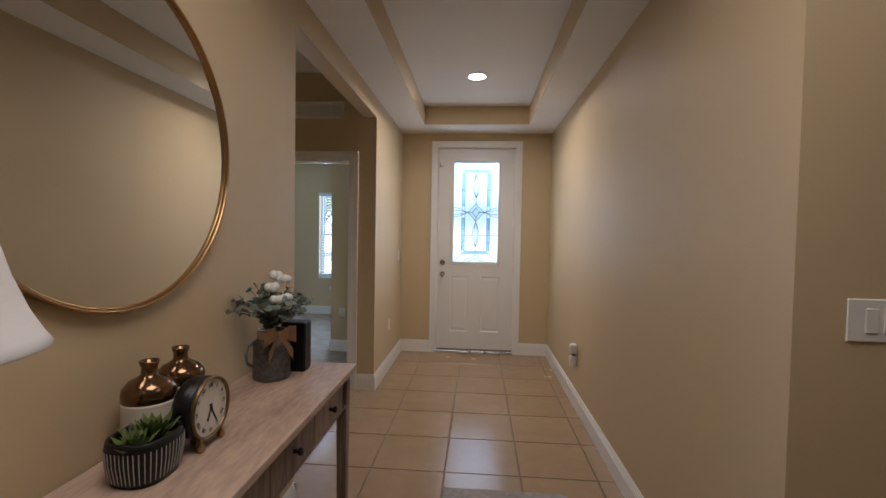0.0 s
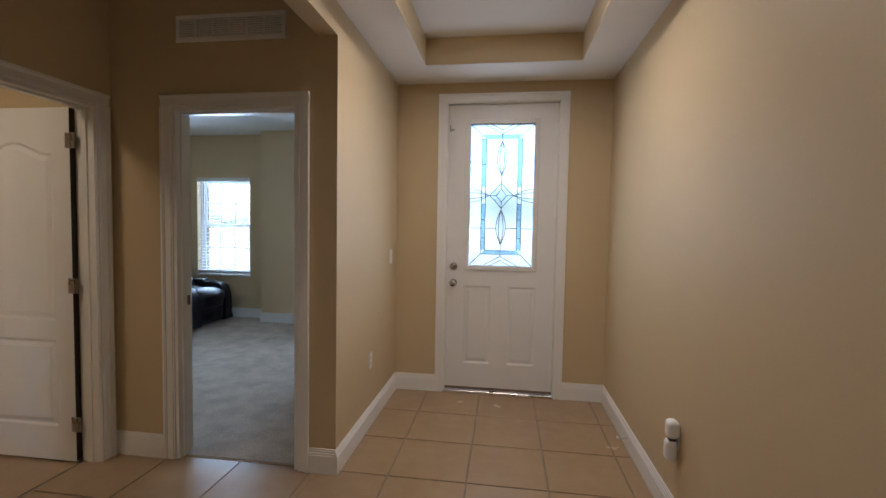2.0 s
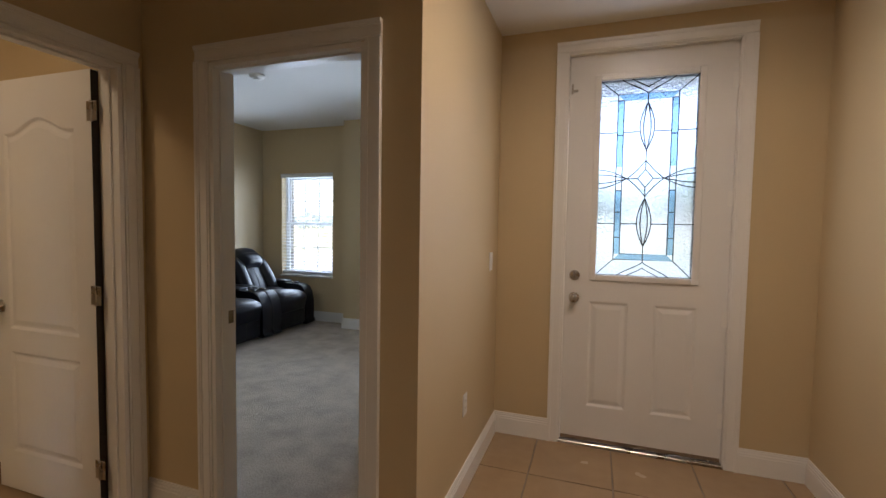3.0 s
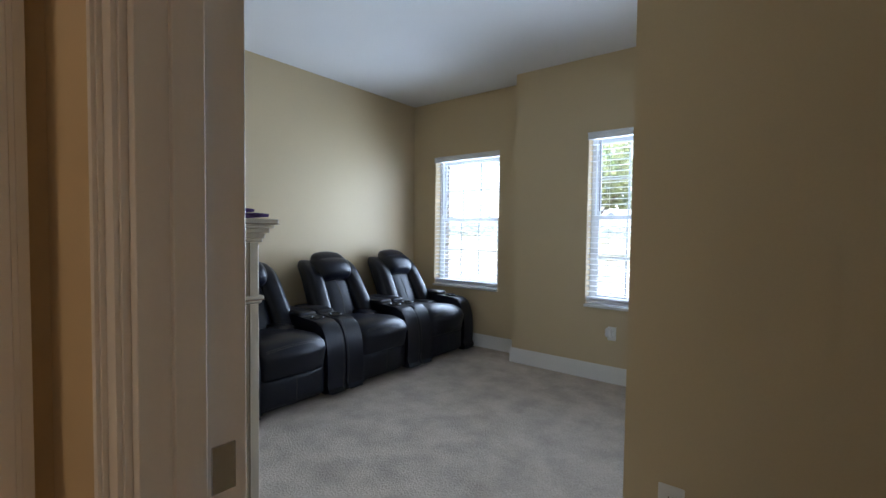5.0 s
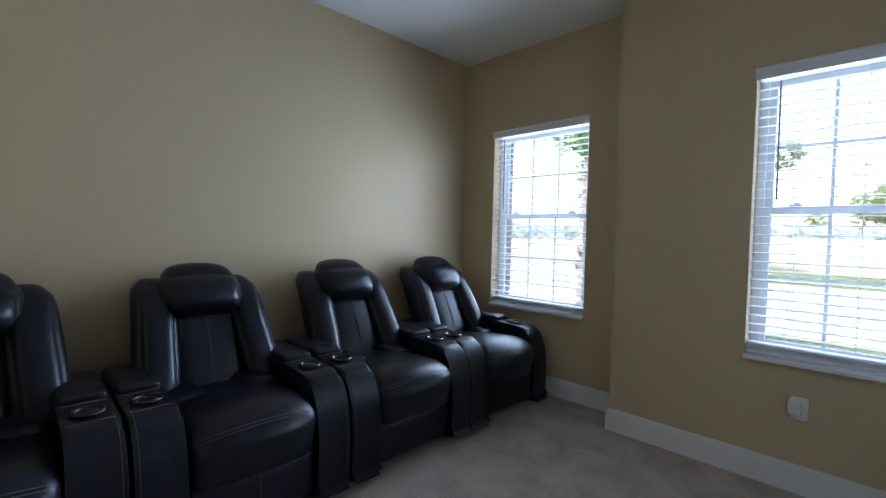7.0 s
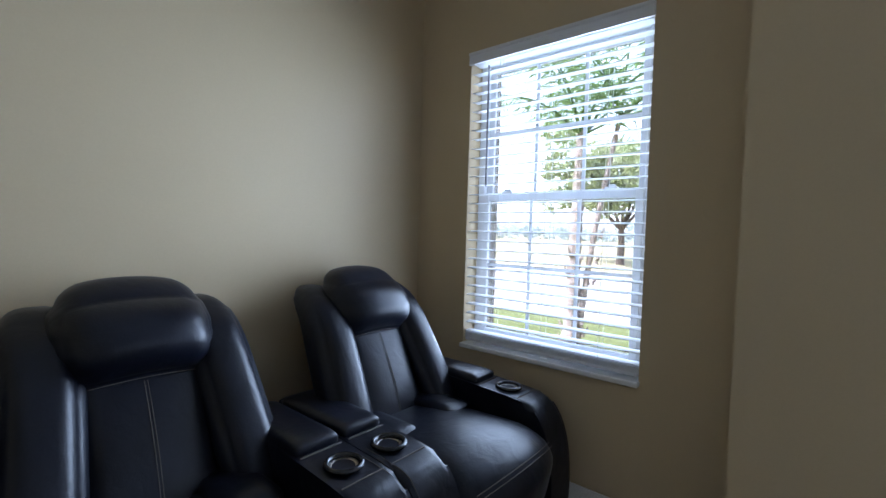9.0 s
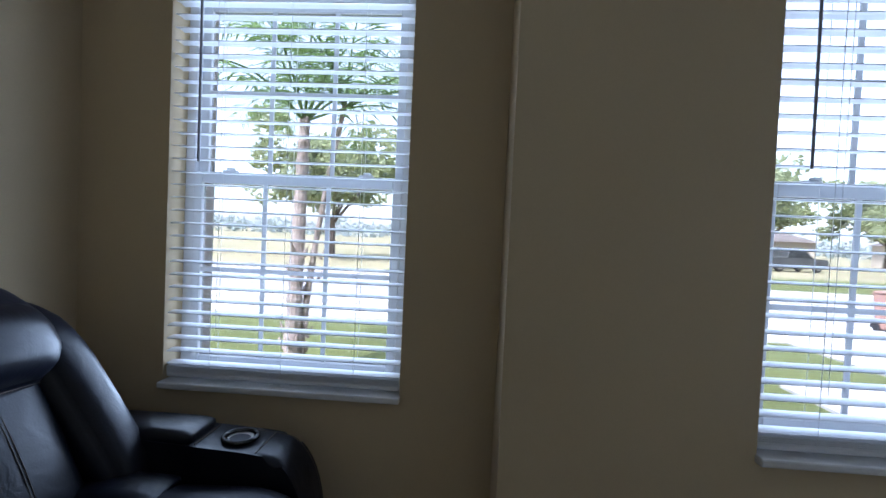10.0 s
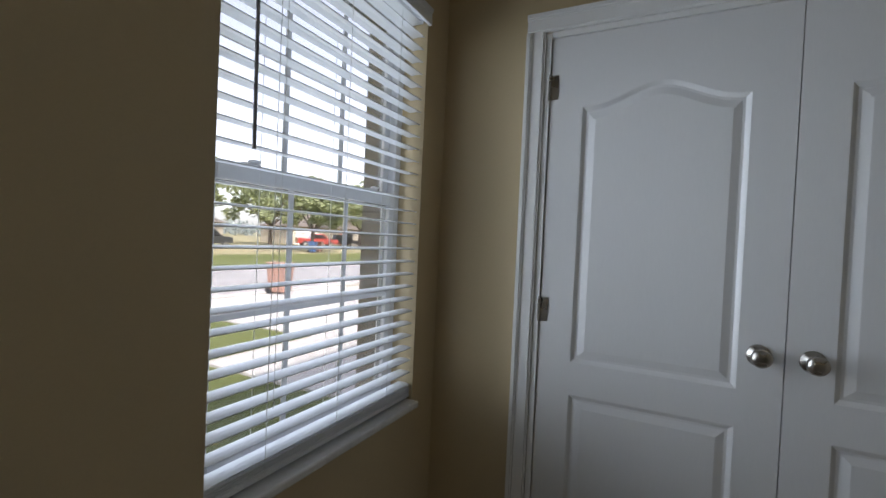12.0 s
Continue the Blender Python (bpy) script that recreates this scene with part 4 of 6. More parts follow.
part("worn_edge", boxes((DW + 0.0468, DW + 0.0478, -DD, DD + 0.046, DH + 0.0575, DH + 0.0605), (DW + 0.0145, DW + 0.0155, -DD, DD + 0.014, 1.0135, 1.0165), (DW + 0.0068, DW + 0.0074, DD - 0.0365, DD - 0.0345, 0.10, DH)), M_EDGE, dr, "brown rubbed edges")
for r, z in enumerate((0.12, 0.40, 0.68)):
    d = part("drawer", boxes((-DW + 0.03, DW - 0.03, DD + 0.0005, DD + 0.02, z + 0.01, z + 0.27), bevel=0.006), M_DRESS, dr)
    for x in (-0.25, 0.25):
        knob(d, (x, DD + 0.02, z + 0.14), (0, 1, 0), "drawer_knob", [(0.0001, 0), (0.012, 0), (0.008, 0.012), (0.017, 0.02), (0.014, 0.028), (0.0001, 0.03)])
d = part("drawer", boxes((-DW + 0.03, DW - 0.03, DD + 0.0005, DD + 0.02, 1.01, 1.195), bevel=0.006), M_DRESS, dr)

DT = DH + 0.075 + 0.004
bm = bmesh.new()
rng = random.Random(5)
for z, x0, x1, y0, y1 in ((0.0, -3.56, -2.515, 4.99, 5.480), (0.016, -3.5, -2.56, 5.02, 5.455)):
    def fold(v, z=z):
        return (v[0], v[1], v[2] + 0.006 * noise.noise(Vector((v[0] * 7, v[1] * 7, z * 30))))
    soft_box(bm, ((x0 + x1) / 2, (y0 + y1) / 2, DT + z + 0.010), (x1 - x0, y1 - y0, 0.017), 0.008, 16, (0, 0, 0.004), fold)
tagged(part("folded_towel", bm, M_PURPLE, smooth=True), "folded dark purple towel on the dresser", "towel")

tv = thing("television", pose(-3.045, 5.285, DT + 0.040), "large black flat television seen from behind", "television")
TW, TH_ = 0.60, 0.72
part("screen_frame", boxes((-TW, TW, 0.02, 0.055, 0.045, 0.045 + TH_), bevel=0.008), M_BLACK, tv)
part("screen", boxes((-TW + 0.03, TW - 0.03, 0.0552, 0.057, 0.08, TH_ + 0.015)), M_CUP, tv, "dark glossy screen")
bm = bmesh.new()
extrude(bm, [(0.02, 0.07), (0.02, TH_ + 0.02), (-0.005, TH_ + 0.01), (-0.045, TH_ - 0.10), (-0.05, 0.14), (-0.03, 0.085)], "x", -TW + 0.05, TW - 0.10, bevel=0.01)
part("back_cover", bm, M_DKGREY, tv, "dark grey moulded back cover")
part("back_rib", boxes((0.05, 0.12, -0.075, -0.045, 0.09, TH_ - 0.06), bevel=0.01), M_BLACK, tv)
part("port_panel", boxes((0.24, 0.33, -0.0535, -0.047, 0.25, 0.46), bevel=0.004), M_BLACK, tv, "recessed panel of ports")
for k in range(5):
    bm = bmesh.new()
    lathe(bm, [(0.006, 0), (0.006, 0.006), (0.003, 0.007)], 10)
    o = part("socket", bm, M_STEEL, tv, "metal socket")
    o.matrix_basis = pose(0.285 + 0.012 * (k % 2), -0.0535, 0.28 + 0.03 * k, 90, 0, 0)
part("rating_label", boxes((-0.16, -0.06, -0.0525, -0.0505, 0.46, 0.58)), M_CORD, tv, "pale paper label")
part("rating_label", boxes((0.36, 0.42, -0.0520, -0.0505, 0.52, 0.60)), M_CORD, tv, "pale paper label")
bm = bmesh.new()
soft_box(bm, (0, 0.02, -0.012), (0.46, 0.24, 0.024), 0.010, 10)
part("stand", bm, M_BLACK, tv, smooth=True)
part("neck", boxes((-0.07, 0.07, 0.0, 0.04, 0.0, 0.09), bevel=0.006), M_BLACK, tv)
for k, (sx, sz, dx) in enumerate(((0.29, 0.40, -0.55), (0.29, 0.34, -0.50), (-0.02, 0.22, -0.42), (0.0, 0.20, -0.38))):
    bm = bmesh.new()
    pts = []
    for i in range(13):
        u = i / 12
        pts.append((sx + (dx - sx) * u, -0.058 - 0.10 * math.sin(u * math.pi / 2) - 0.01 * k, sz + (-0.05 - sz) * u ** 1.2 - 0.05 * math.sin(u * math.pi)))
    tube(bm, [(a, b, max(c, 0.0 + 0.01 * k)) for a, b, c in pts], 0.0042, 7)
    part("cable", bm, M_BLACK, tv, "black cable", smooth=True)


# ---- hall: console table and what stands on it ----
M_TABLE = surface("whitewashed_brown_wood", (0.49, 0.36, 0.275), 0.5, scale=7, grain=70, bump=0.5, dist=0.0016, stretch=(1, 0.22, 1), second=(0.26, 0.175, 0.125), lo=0.30, hi=0.58)
M_TLEG = surface("weathered_brown_wood", (0.33, 0.24, 0.175), 0.6, scale=9, grain=60, bump=0.5, dist=0.0018, stretch=(1, 1, 0.12), second=(0.11, 0.075, 0.055), lo=0.34, hi=0.62)
M_IRON = surface("black_iron", (0.012, 0.012, 0.013), 0.4, metal=0.4, vary=0.1)
M_GOLD = surface("brushed_gold_metal", (0.48, 0.31, 0.14), 0.33, metal=1.0, vary=0.08, grain=200, bump=0.05)
M_AGED = surface("aged_brass", (0.22, 0.155, 0.085), 0.42, metal=0.9, vary=0.2, grain=120, bump=0.1)
M_MIRROR, _nt, _b = material("mirror_silver")
_b.inputs["Base Color"].default_value, _b.inputs["Metallic"].default_value, _b.inputs["Roughness"].default_value = (0.82, 0.83, 0.82, 1), 1.0, 0.012
M_BRONZE = surface("bronze_glaze", (0.22, 0.13, 0.065), 0.14, metal=0.85, vary=0.25, scale=10, grain=60, bump=0.04, second=(0.11, 0.06, 0.03))
M_CREAM = surface("cream_ribbed_ceramic", (0.62, 0.57, 0.49), 0.6, vary=0.05, grain=120, bump=0.1)
M_CLOCKF = surface("aged_clock_dial", (0.66, 0.62, 0.54), 0.5, vary=0.06, scale=14, grain=60, bump=0.0)
M_INK = surface("dark_ink", (0.02, 0.02, 0.025), 0.6, vary=0.05)
M_GALV = surface("dark_galvanised_metal", (0.12, 0.12, 0.118), 0.48, metal=0.7, vary=0.3, scale=14, grain=70, bump=0.2, dist=0.001)
M_BURLAP = surface("burlap_ribbon", (0.36, 0.215, 0.115), 0.9, vary=0.2, grain=260, bump=0.5)
M_LEAFB = surface("blue_green_leaf", (0.17, 0.21, 0.175), 0.6, vary=0.3, scale=20, grain=90)
M_LEAFG = surface("green_succulent", (0.11, 0.15, 0.035), 0.5, vary=0.3, scale=25, grain=90)
M_COTTON = surface("white_cotton", (0.76, 0.75, 0.72), 0.95, vary=0.04, grain=110, bump=0.5, dist=0.004)
M_TWIG = surface("brown_twig", (0.09, 0.055, 0.035), 0.8, vary=0.2)
M_SHADE = surface("white_fabric_shade", (0.70, 0.68, 0.66), 0.85, vary=0.02, grain=400, bump=0.08)
M_WHITEP = surface("white_plastic", (0.76, 0.75, 0.72), 0.35, vary=0.015, bump=0.0)
M_STRIPE = surface("white_painted_stripe", (0.45, 0.44, 0.42), 0.6, vary=0.1)
M_RUG = surface("grey_patterned_rug", (0.44, 0.40, 0.37), 0.95, vary=0.3, scale=26, grain=120, bump=0.8, dist=0.006, second=(0.18, 0.17, 0.17))

TX, TY, TZ = -0.530, 2.055, 0.857
tab = thing("console_table", pose(TX, TY, 0), "whitewashed brown wooden console table with drawers", "console table")
bm = bmesh.new()
box(bm, -0.198, 0.198, -0.77, 0.77, TZ - 0.026, TZ, bevel=0.004, seg=2)
part("tabletop", bm, M_TABLE, tab, "pale whitewashed plank top")
for y0 in (-0.735, 0.735):
    part("end_apron", boxes((-0.165, 0.165, y0 - 0.010, y0 + 0.010, 0.685, TZ - 0.0265)), M_TLEG, tab)
part("back_apron", boxes((-0.175, -0.155, -0.72, 0.72, 0.685, TZ - 0.0265)), M_TLEG, tab)
part("front_rail", boxes((0.155, 0.170, -0.72, 0.72, 0.685, 0.697), (0.155, 0.170, -0.72, 0.72, TZ - 0.038, TZ - 0.0265), bevel=0.001), M_TLEG, tab)
for k in range(4):
    y0 = 0.635 - 0.322 * k
    part("rail_post", boxes((0.155, 0.170, y0 + 0.001, y0 + 0.019, 0.698, TZ - 0.039)), M_TLEG, tab)
    d = part("drawer_front", boxes((0.156, 0.1725, y0 - 0.300, y0 - 0.001, 0.700, TZ - 0.041), bevel=0.002), M_TLEG, tab, "weathered drawer front")
    bm = bmesh.new()
    lathe(bm, [(0.0001, 0), (0.008, 0), (0.006, 0.010), (0.011, 0.016), (0.013, 0.024), (0.009, 0.029), (0.0001, 0.03)], 6)
    kb = part("drawer_knob", bm, M_IRON, d, "black faceted knob")
    kb.matrix_basis = Matrix.Translation((0.1725, y0 - 0.15, 0.765)) @ Matrix.Rotation(radians(90), 4, "Y")
for x in (-0.155, 0.150):
    for y in (-0.728, 0.728):
        bm = bmesh.new()
        vs = box(bm, x - 0.024, x + 0.024, y - 0.024, y + 0.024, 0, TZ - 0.0265, bevel=0.003)
        for v in bm.verts:
            if v.co.z < 0.4:
                v.co.x, v.co.y = x + (v.co.x - x) * 0.72, y + (v.co.y - y) * 0.72
        part("leg", bm, M_TLEG, tab)

mir = thing("round_mirror", pose(HXL, 2.015, 1.672), "large round wall mirror in a thin gold frame", "mirror")
bm = bmesh.new()
lathe(bm, [(0.4485, 0.004), (0.455, 0.002), (0.457, 0.012), (0.456, 0.024), (0.4535, 0.027), (0.4505, 0.024), (0.4495, 0.016)], 96, axis="x", caps=False)
part("outer_frame", bm, M_GOLD, mir, "gold outer ring", smooth=True)
bm = bmesh.new()
lathe(bm, [(0.4487, 0.006), (0.4487, 0.016), (0.446, 0.018), (0.443, 0.015), (0.443, 0.008)], 96, axis="x", caps=False)
part("inner_frame", bm, M_GOLD, mir, "gold inner ring", smooth=True)
bm = bmesh.new()
lathe(bm, [(0.0001, 0.004), (0.444, 0.004), (0.444, 0.012), (0.0001, 0.0121)], 96, axis="x")
part("mirror_glass", bm, M_MIRROR, mir, "silvered glass")

lamp_t = thing("table_lamp", pose(-0.575, 1.43, TZ), "table lamp with a white fabric shade, unlit", "lamp")
bm = bmesh.new()
lathe(bm, [(0.174, 0.400), (0.176, 0.403), (0.166, 0.418), (0.150, 0.450), (0.132, 0.500), (0.116, 0.560), (0.104, 0.620), (0.097, 0.665), (0.094, 0.665), (0.113, 0.560), (0.147, 0.450), (0.171, 0.404)], 48, caps=False)
part("shade", bm, M_SHADE, lamp_t, "white fabric shade", smooth=True)
bm = bmesh.new()
lathe(bm, [(0.0001, 0), (0.075, 0), (0.078, 0.008), (0.03, 0.022), (0.02, 0.05), (0.05, 0.13), (0.055, 0.19), (0.03, 0.27), (0.012, 0.31), (0.010, 0.50), (0.0001, 0.50)], 32)
part("base", bm, M_BRONZE, lamp_t, "bronze lamp base", smooth=True)


def bottle(x, y, r, h):
    th = thing("bottle_vase", pose(x, y, TZ), "bronze-glazed bottle vase with a cream ribbed foot", "vase", "bottle vases")
    bm = bmesh.new()
    prof = [(0.0001, 0.0), (r * 0.96, 0.0)]
    for k in range(10):
        z = 0.004 + h * 0.058 * k
        prof += [(r * 0.985, z), (r, z + h * 0.029)]
    prof += [(r, h * 0.595)]
    lathe(bm, prof + [(0.0001, h * 0.596)], 40)
    part("body_lower", bm, M_CREAM, th, "cream ribbed ceramic", smooth=True)
    bm = bmesh.new()
    lathe(bm, [(r * 1.0, h * 0.5965), (r * 1.005, h * 0.67), (r * 0.97, h * 0.72), (r * 0.75, h * 0.79), (r * 0.45, h * 0.83), (r * 0.31, h * 0.86), (r * 0.29, h * 0.93), (r * 0.37, h * 0.985), (r * 0.36, h), (r * 0.26, h * 0.99), (r * 0.22, h * 0.86)], 40)
    part("body_upper", bm, M_BRONZE, th, "glossy bronze glaze", smooth=True)


bottle(-0.640, 1.990, 0.062, 0.240)
bottle(-0.652, 2.125, 0.061, 0.240)

# clock on small feet, its dial towards the hall
ck = thing("desk_clock", pose(-0.542, 2.052, TZ), "round black desk clock with a gold rim and feet", "clock")
R = 0.081
cz = 0.020 + R
bm = bmesh.new()
lathe(bm, [(0.0001, -0.035), (R * 0.90, -0.035), (R * 0.98, -0.025), (R, 0.0), (R * 0.99, 0.020)], 48, c=(0, 0, cz), axis="x")
part("case", bm, M_IRON, ck, "black drum case", smooth=True)
bm = bmesh.new()
lathe(bm, [(R * 0.99, 0.0205), (R * 1.01, 0.024), (R * 1.005, 0.031), (R * 0.96, 0.033), (R * 0.91, 0.028), (R * 0.90, 0.0245)], 48, c=(0, 0, cz), axis="x", caps=False)
part("rim", bm, M_AGED, ck, "gold rim", smooth=True)
bm = bmesh.new()
lathe(bm, [(0.0001, 0.022), (R * 0.92, 0.022), (R * 0.92, 0.025), (0.0001, 0.0251)], 48, c=(0, 0, cz), axis="x")
dial = part("dial", bm, M_CLOCKF, ck, "aged cream dial")
ROMAN = ("XII", "I", "II", "III", "IIII", "V", "VI", "VII", "VIII", "IX", "X", "XI")
for k, word in enumerate(ROMAN):
    cu = bpy.data.curves.new("numeral", "FONT")
    cu.body, cu.size, cu.align_x, cu.align_y, cu.extrude = word, 0.0155, "CENTER", "CENTER", 0.0003
    tmp = new("numeral", cu)
    me = bpy.data.meshes.new_from_object(tmp)
    bpy.data.objects.remove(tmp)
    me.materials.clear()
    me.materials.append(M_INK)
    ob = new("numeral", me)
    ob.parent = dial
    a = -2 * math.pi * k / 12
    # the dial lies in the y-z plane and looks along +x
    ob.matrix_basis = Matrix.Translation((0.0257, -math.sin(a) * R * 0.72, cz + math.cos(a) * R * 0.72)) @ Matrix.Rotation(a, 4, "X") @ pose(0, 0, 0, 90, 0, 90)
for nm, ang, ln, w in (("hour_hand", 205, 0.036, 0.0032), ("minute_hand", 150, 0.054, 0.0022)):
    part(nm, boxes((0.0262, 0.0270, -w, w, -0.010, ln)), M_INK, ck, "black pointed hand").matrix_basis = Matrix.Translation((0, 0, cz)) @ Matrix.Rotation(radians(-ang), 4, "X")
bm = bmesh.new()
lathe(bm, [(0.0001, 0.0268), (0.005, 0.0268), (0.004, 0.0285), (0.0001, 0.029)], 14, c=(0, 0, cz), axis="x")
part("hub", bm, M_INK, ck, smooth=True)
for x, y in ((0.026, -0.045), (0.026, 0.045), (-0.02, 0.0)):
    bm = bmesh.new()
    lathe(bm, [(0.0001, 0), (0.008, 0.002), (0.011, 0.010), (0.008, 0.019), (0.005, 0.024), (0.005, 0.034), (0.0001, 0.034)], 16, c=(x, y, 0))
    part("foot", bm, M_GOLD, ck, "gold ball foot", smooth=True)

# striped planter with succulents
pl = thing("planter", pose(-0.578, 1.898, TZ), "black oval planter with white painted stripes", "planter")
bm = bmesh.new()
lathe(bm, [(0.0001, 0.0), (0.78, 0.0), (0.86, 0.004), (0.97, 0.05), (1.0, 0.085), (0.96, 0.100), (0.90, 0.103), (0.86, 0.095), (0.84, 0.075), (0.0001, 0.075)], 48)


def oval(a):
    """A squarish oval: how far out the pot's wall stands in the direction a."""
    return (abs(math.cos(a)) ** 2.7 + abs(math.sin(a)) ** 2.7) ** (-1 / 2.7)


for v in bm.verts:
    f = oval(math.atan2(v.co.y, v.co.x))
    v.co.x, v.co.y = v.co.x * 0.068 * f, v.co.y * 0.078 * f
part("pot", bm, M_IRON, pl, "black ceramic pot", smooth=True)
for k in range(44):
    a = 2 * math.pi * k / 44
    bm = bmesh.new()
    tube(bm, [(1.006 * f * 0.068 * oval(a) * math.cos(a), 1.006 * f * 0.078 * oval(a) * math.sin(a), z) for f, z in ((0.888, 0.012), (0.972, 0.05), (0.990, 0.068), (1.0, 0.083))], 0.0012, 5)
    part("stripe", bm, M_STRIPE, pl, "white painted stripe")
rng = random.Random(11)


def rosette(parent, c, size, n, name="succulent", tip=1.0):
    bm = bmesh.new()
    bmesh.ops.create_icosphere(bm, subdivisions=1, radius=size * 0.16, matrix=Matrix.Translation(c))
    core = part(name, bm, M_LEAFG, parent, "green succulent rosette")
    for k in range(n):
        bm = bmesh.new()
        a, up = k * 2.4, 0.25 + 1.1 * (k / n)
        ln = size * (1.1 - 0.5 * k / n) * rng.uniform(0.85, 1.15)
        d = Vector((math.cos(a) * math.cos(up), math.sin(a) * math.cos(up), math.sin(up)))
        s = Vector((-math.sin(a), math.cos(a), 0))
        p = Vector(c)
        w = size * 0.20
        base = [bm.verts.new(p + s * w * 0.5), bm.verts.new(p - s * w * 0.5)]
        m1 = [bm.verts.new(p + d * ln * 0.55 + s * w), bm.verts.new(p + d * ln * 0.55 - s * w), bm.verts.new(p + d * ln * 0.55 - Vector((0, 0, w * 0.5)))]
        t = bm.verts.new(p + d * ln + Vector((0, 0, 0.15 * ln)))
        bm.faces.new((base[0], base[1], m1[1], m1[0]))
        bm.faces.new((base[1], base[0], m1[0], m1[2]))
        bm.faces.new((base[1], m1[2], m1[1]))
        bm.faces.new((m1[0], m1[1], t))
        bm.faces.new((m1[2], m1[0], t))
        bm.faces.new((m1[1], m1[2], t))
        part("leaf", bm, M_LEAFG, core)
    return core


rosette(pl, (0.005, -0.042, 0.078), 0.056, 22)
rosette(pl, (0.0, 0.028, 0.078), 0.068, 26)
rosette(pl, (-0.02, 0.0, 0.078), 0.05, 18)

# galvanised jug with eucalyptus and cotton
jug = thing("flower_jug", pose(-0.612, 2.602, TZ, 0, 0, -40), "galvanised jug with eucalyptus, cotton and burlap bow", "flower arrangement")
bm = bmesh.new()
lathe(bm, [(0.0001, 0), (0.066, 0), (0.069, 0.004), (0.070, 0.008), (0.069, 0.13), (0.066, 0.145), (0.052, 0.158), (0.048, 0.163), (0.048, 0.185), (0.053, 0.190), (0.050, 0.190), (0.045, 0.17)], 40)
part("jug", bm, M_GALV, jug, "dark galvanised metal", smooth=True)
bm = bmesh.new()
tube(bm, [(-0.01, -0.064, 0.05), (-0.01, -0.088, 0.065), (-0.01, -0.096, 0.10), (-0.01, -0.088, 0.135), (-0.01, -0.056, 0.150)], 0.006, 8)
part("handle", bm, M_GALV, jug, smooth=True)
bm = bmesh.new()
lathe(bm, [(0.050, 0.158), (0.0545, 0.160), (0.0545, 0.184), (0.050, 0.186)], 32, caps=False)
part("ribbon_band", bm, M_BURLAP, jug, "brown burlap band")
for s, tail in ((-1, 0), (1, 0), (-1, 1), (1, 1)):
    bm = bmesh.new()
    if tail:
        p = [(0.056, 0.0, 0.172), (0.068, s * 0.018, 0.150), (0.075, s * 0.036, 0.118), (0.078, s * 0.048, 0.096)]
        w = (0.008, 0.016, 0.021, 0.023)
    else:
        p = [(0.056, 0.0, 0.172), (0.078, s * 0.030, 0.186), (0.082, s * 0.058, 0.178), (0.070, s * 0.062, 0.164), (0.060, s * 0.03, 0.166)]
        w = (0.008, 0.026, 0.030, 0.026, 0.014)
    rows = []
    for q, ww in zip(p, w):
        q = Vector(q)
        rows.append((bm.verts.new(q + Vector((0.003, 0, ww))), bm.verts.new(q - Vector((-0.003, 0, ww)))))
    for a, b in zip(rows, rows[1:]):
        bm.faces.new((a[0], a[1], b[1], b[0]))
    bmesh.ops.solidify(bm, geom=list(bm.faces), thickness=0.0015)
    part("bow_loop" if not tail else "bow_tail", bm, M_BURLAP, jug, "brown burlap ribbon")
rng = random.Random(21)
for k in range(54):
    a, lean_ = rng.uniform(0, 2 * math.pi), rng.uniform(0.15, 0.95)
    ln = rng.uniform(0.12, 0.19)
    pts = []
    for i in range(6):
        u = i / 5
        t = lean_ * (0.5 + 0.7 * u)
        pts.append(Vector((math.cos(a) * math.sin(t) * ln * u * 0.75, math.sin(a) * math.sin(t) * ln * u * 1.1, 0.185 + math.cos(t) * ln * u)))
    bm = bmesh.new()
    tube(bm, pts, 0.0012, 5)
    sprig = part("sprig", bm, M_TWIG, jug, "thin stem")
    bm = bmesh.new()
    for i in range(1, 6):
        for s in (-1, 1):
            c, r = pts[i], rng.uniform(0.010, 0.019)
            ax = Vector((math.cos(a + s * 1.4 + rng.uniform(-0.5, 0.5)), math.sin(a + s * 1.4), rng.uniform(-0.2, 0.5))).normalized()
            up = ax.cross(Vector((rng.uniform(-1, 1), rng.uniform(-1, 1), rng.uniform(-1, 1)))).normalized()
            ring = [bm.verts.new(c + ax * r * (1 + math.cos(q)) + up * r * 0.75 * math.sin(q) + up.cross(ax) * 0.002 * math.cos(2 * q)) for q in [2 * math.pi * j / 8 for j in range(8)]]
            bm.faces.new(ring)
    part("leaves", bm, M_LEAFB, sprig, "blue-green eucalyptus leaves")
for k, (x, y, z, r) in enumerate(((0.02, -0.01, 0.355, 0.024), (0.03, 0.035, 0.385, 0.023), (0.0, 0.015, 0.40, 0.022), (0.05, -0.005, 0.31, 0.022), (0.04, 0.04, 0.315, 0.02), (0.06, 0.03, 0.285, 0.02))):
    bm = bmesh.new()
    for q in range(4):
        o = Vector((math.cos(q * 1.57 + k), math.sin(q * 1.57 + k), 0.2 * (q % 2))) * r * 0.55
        bmesh.ops.create_icosphere(bm, subdivisions=2, radius=r * 0.72, matrix=Matrix.Translation(Vector((x, y, z)) + o))
    part("cotton_boll", bm, M_COTTON, jug, "fluffy white cotton boll", smooth=True)

spk = thing("speaker", pose(-0.560, 2.710, TZ), "slim black upright speaker box", "speaker")
part("cabinet", boxes((-0.052, 0.052, -0.035, 0.035, 0.004, 0.202), bevel=0.006), M_BLACK, spk)
part("foot_pad", boxes((-0.048, 0.048, -0.031, 0.031, 0.0, 0.004)), M_CUP, spk)
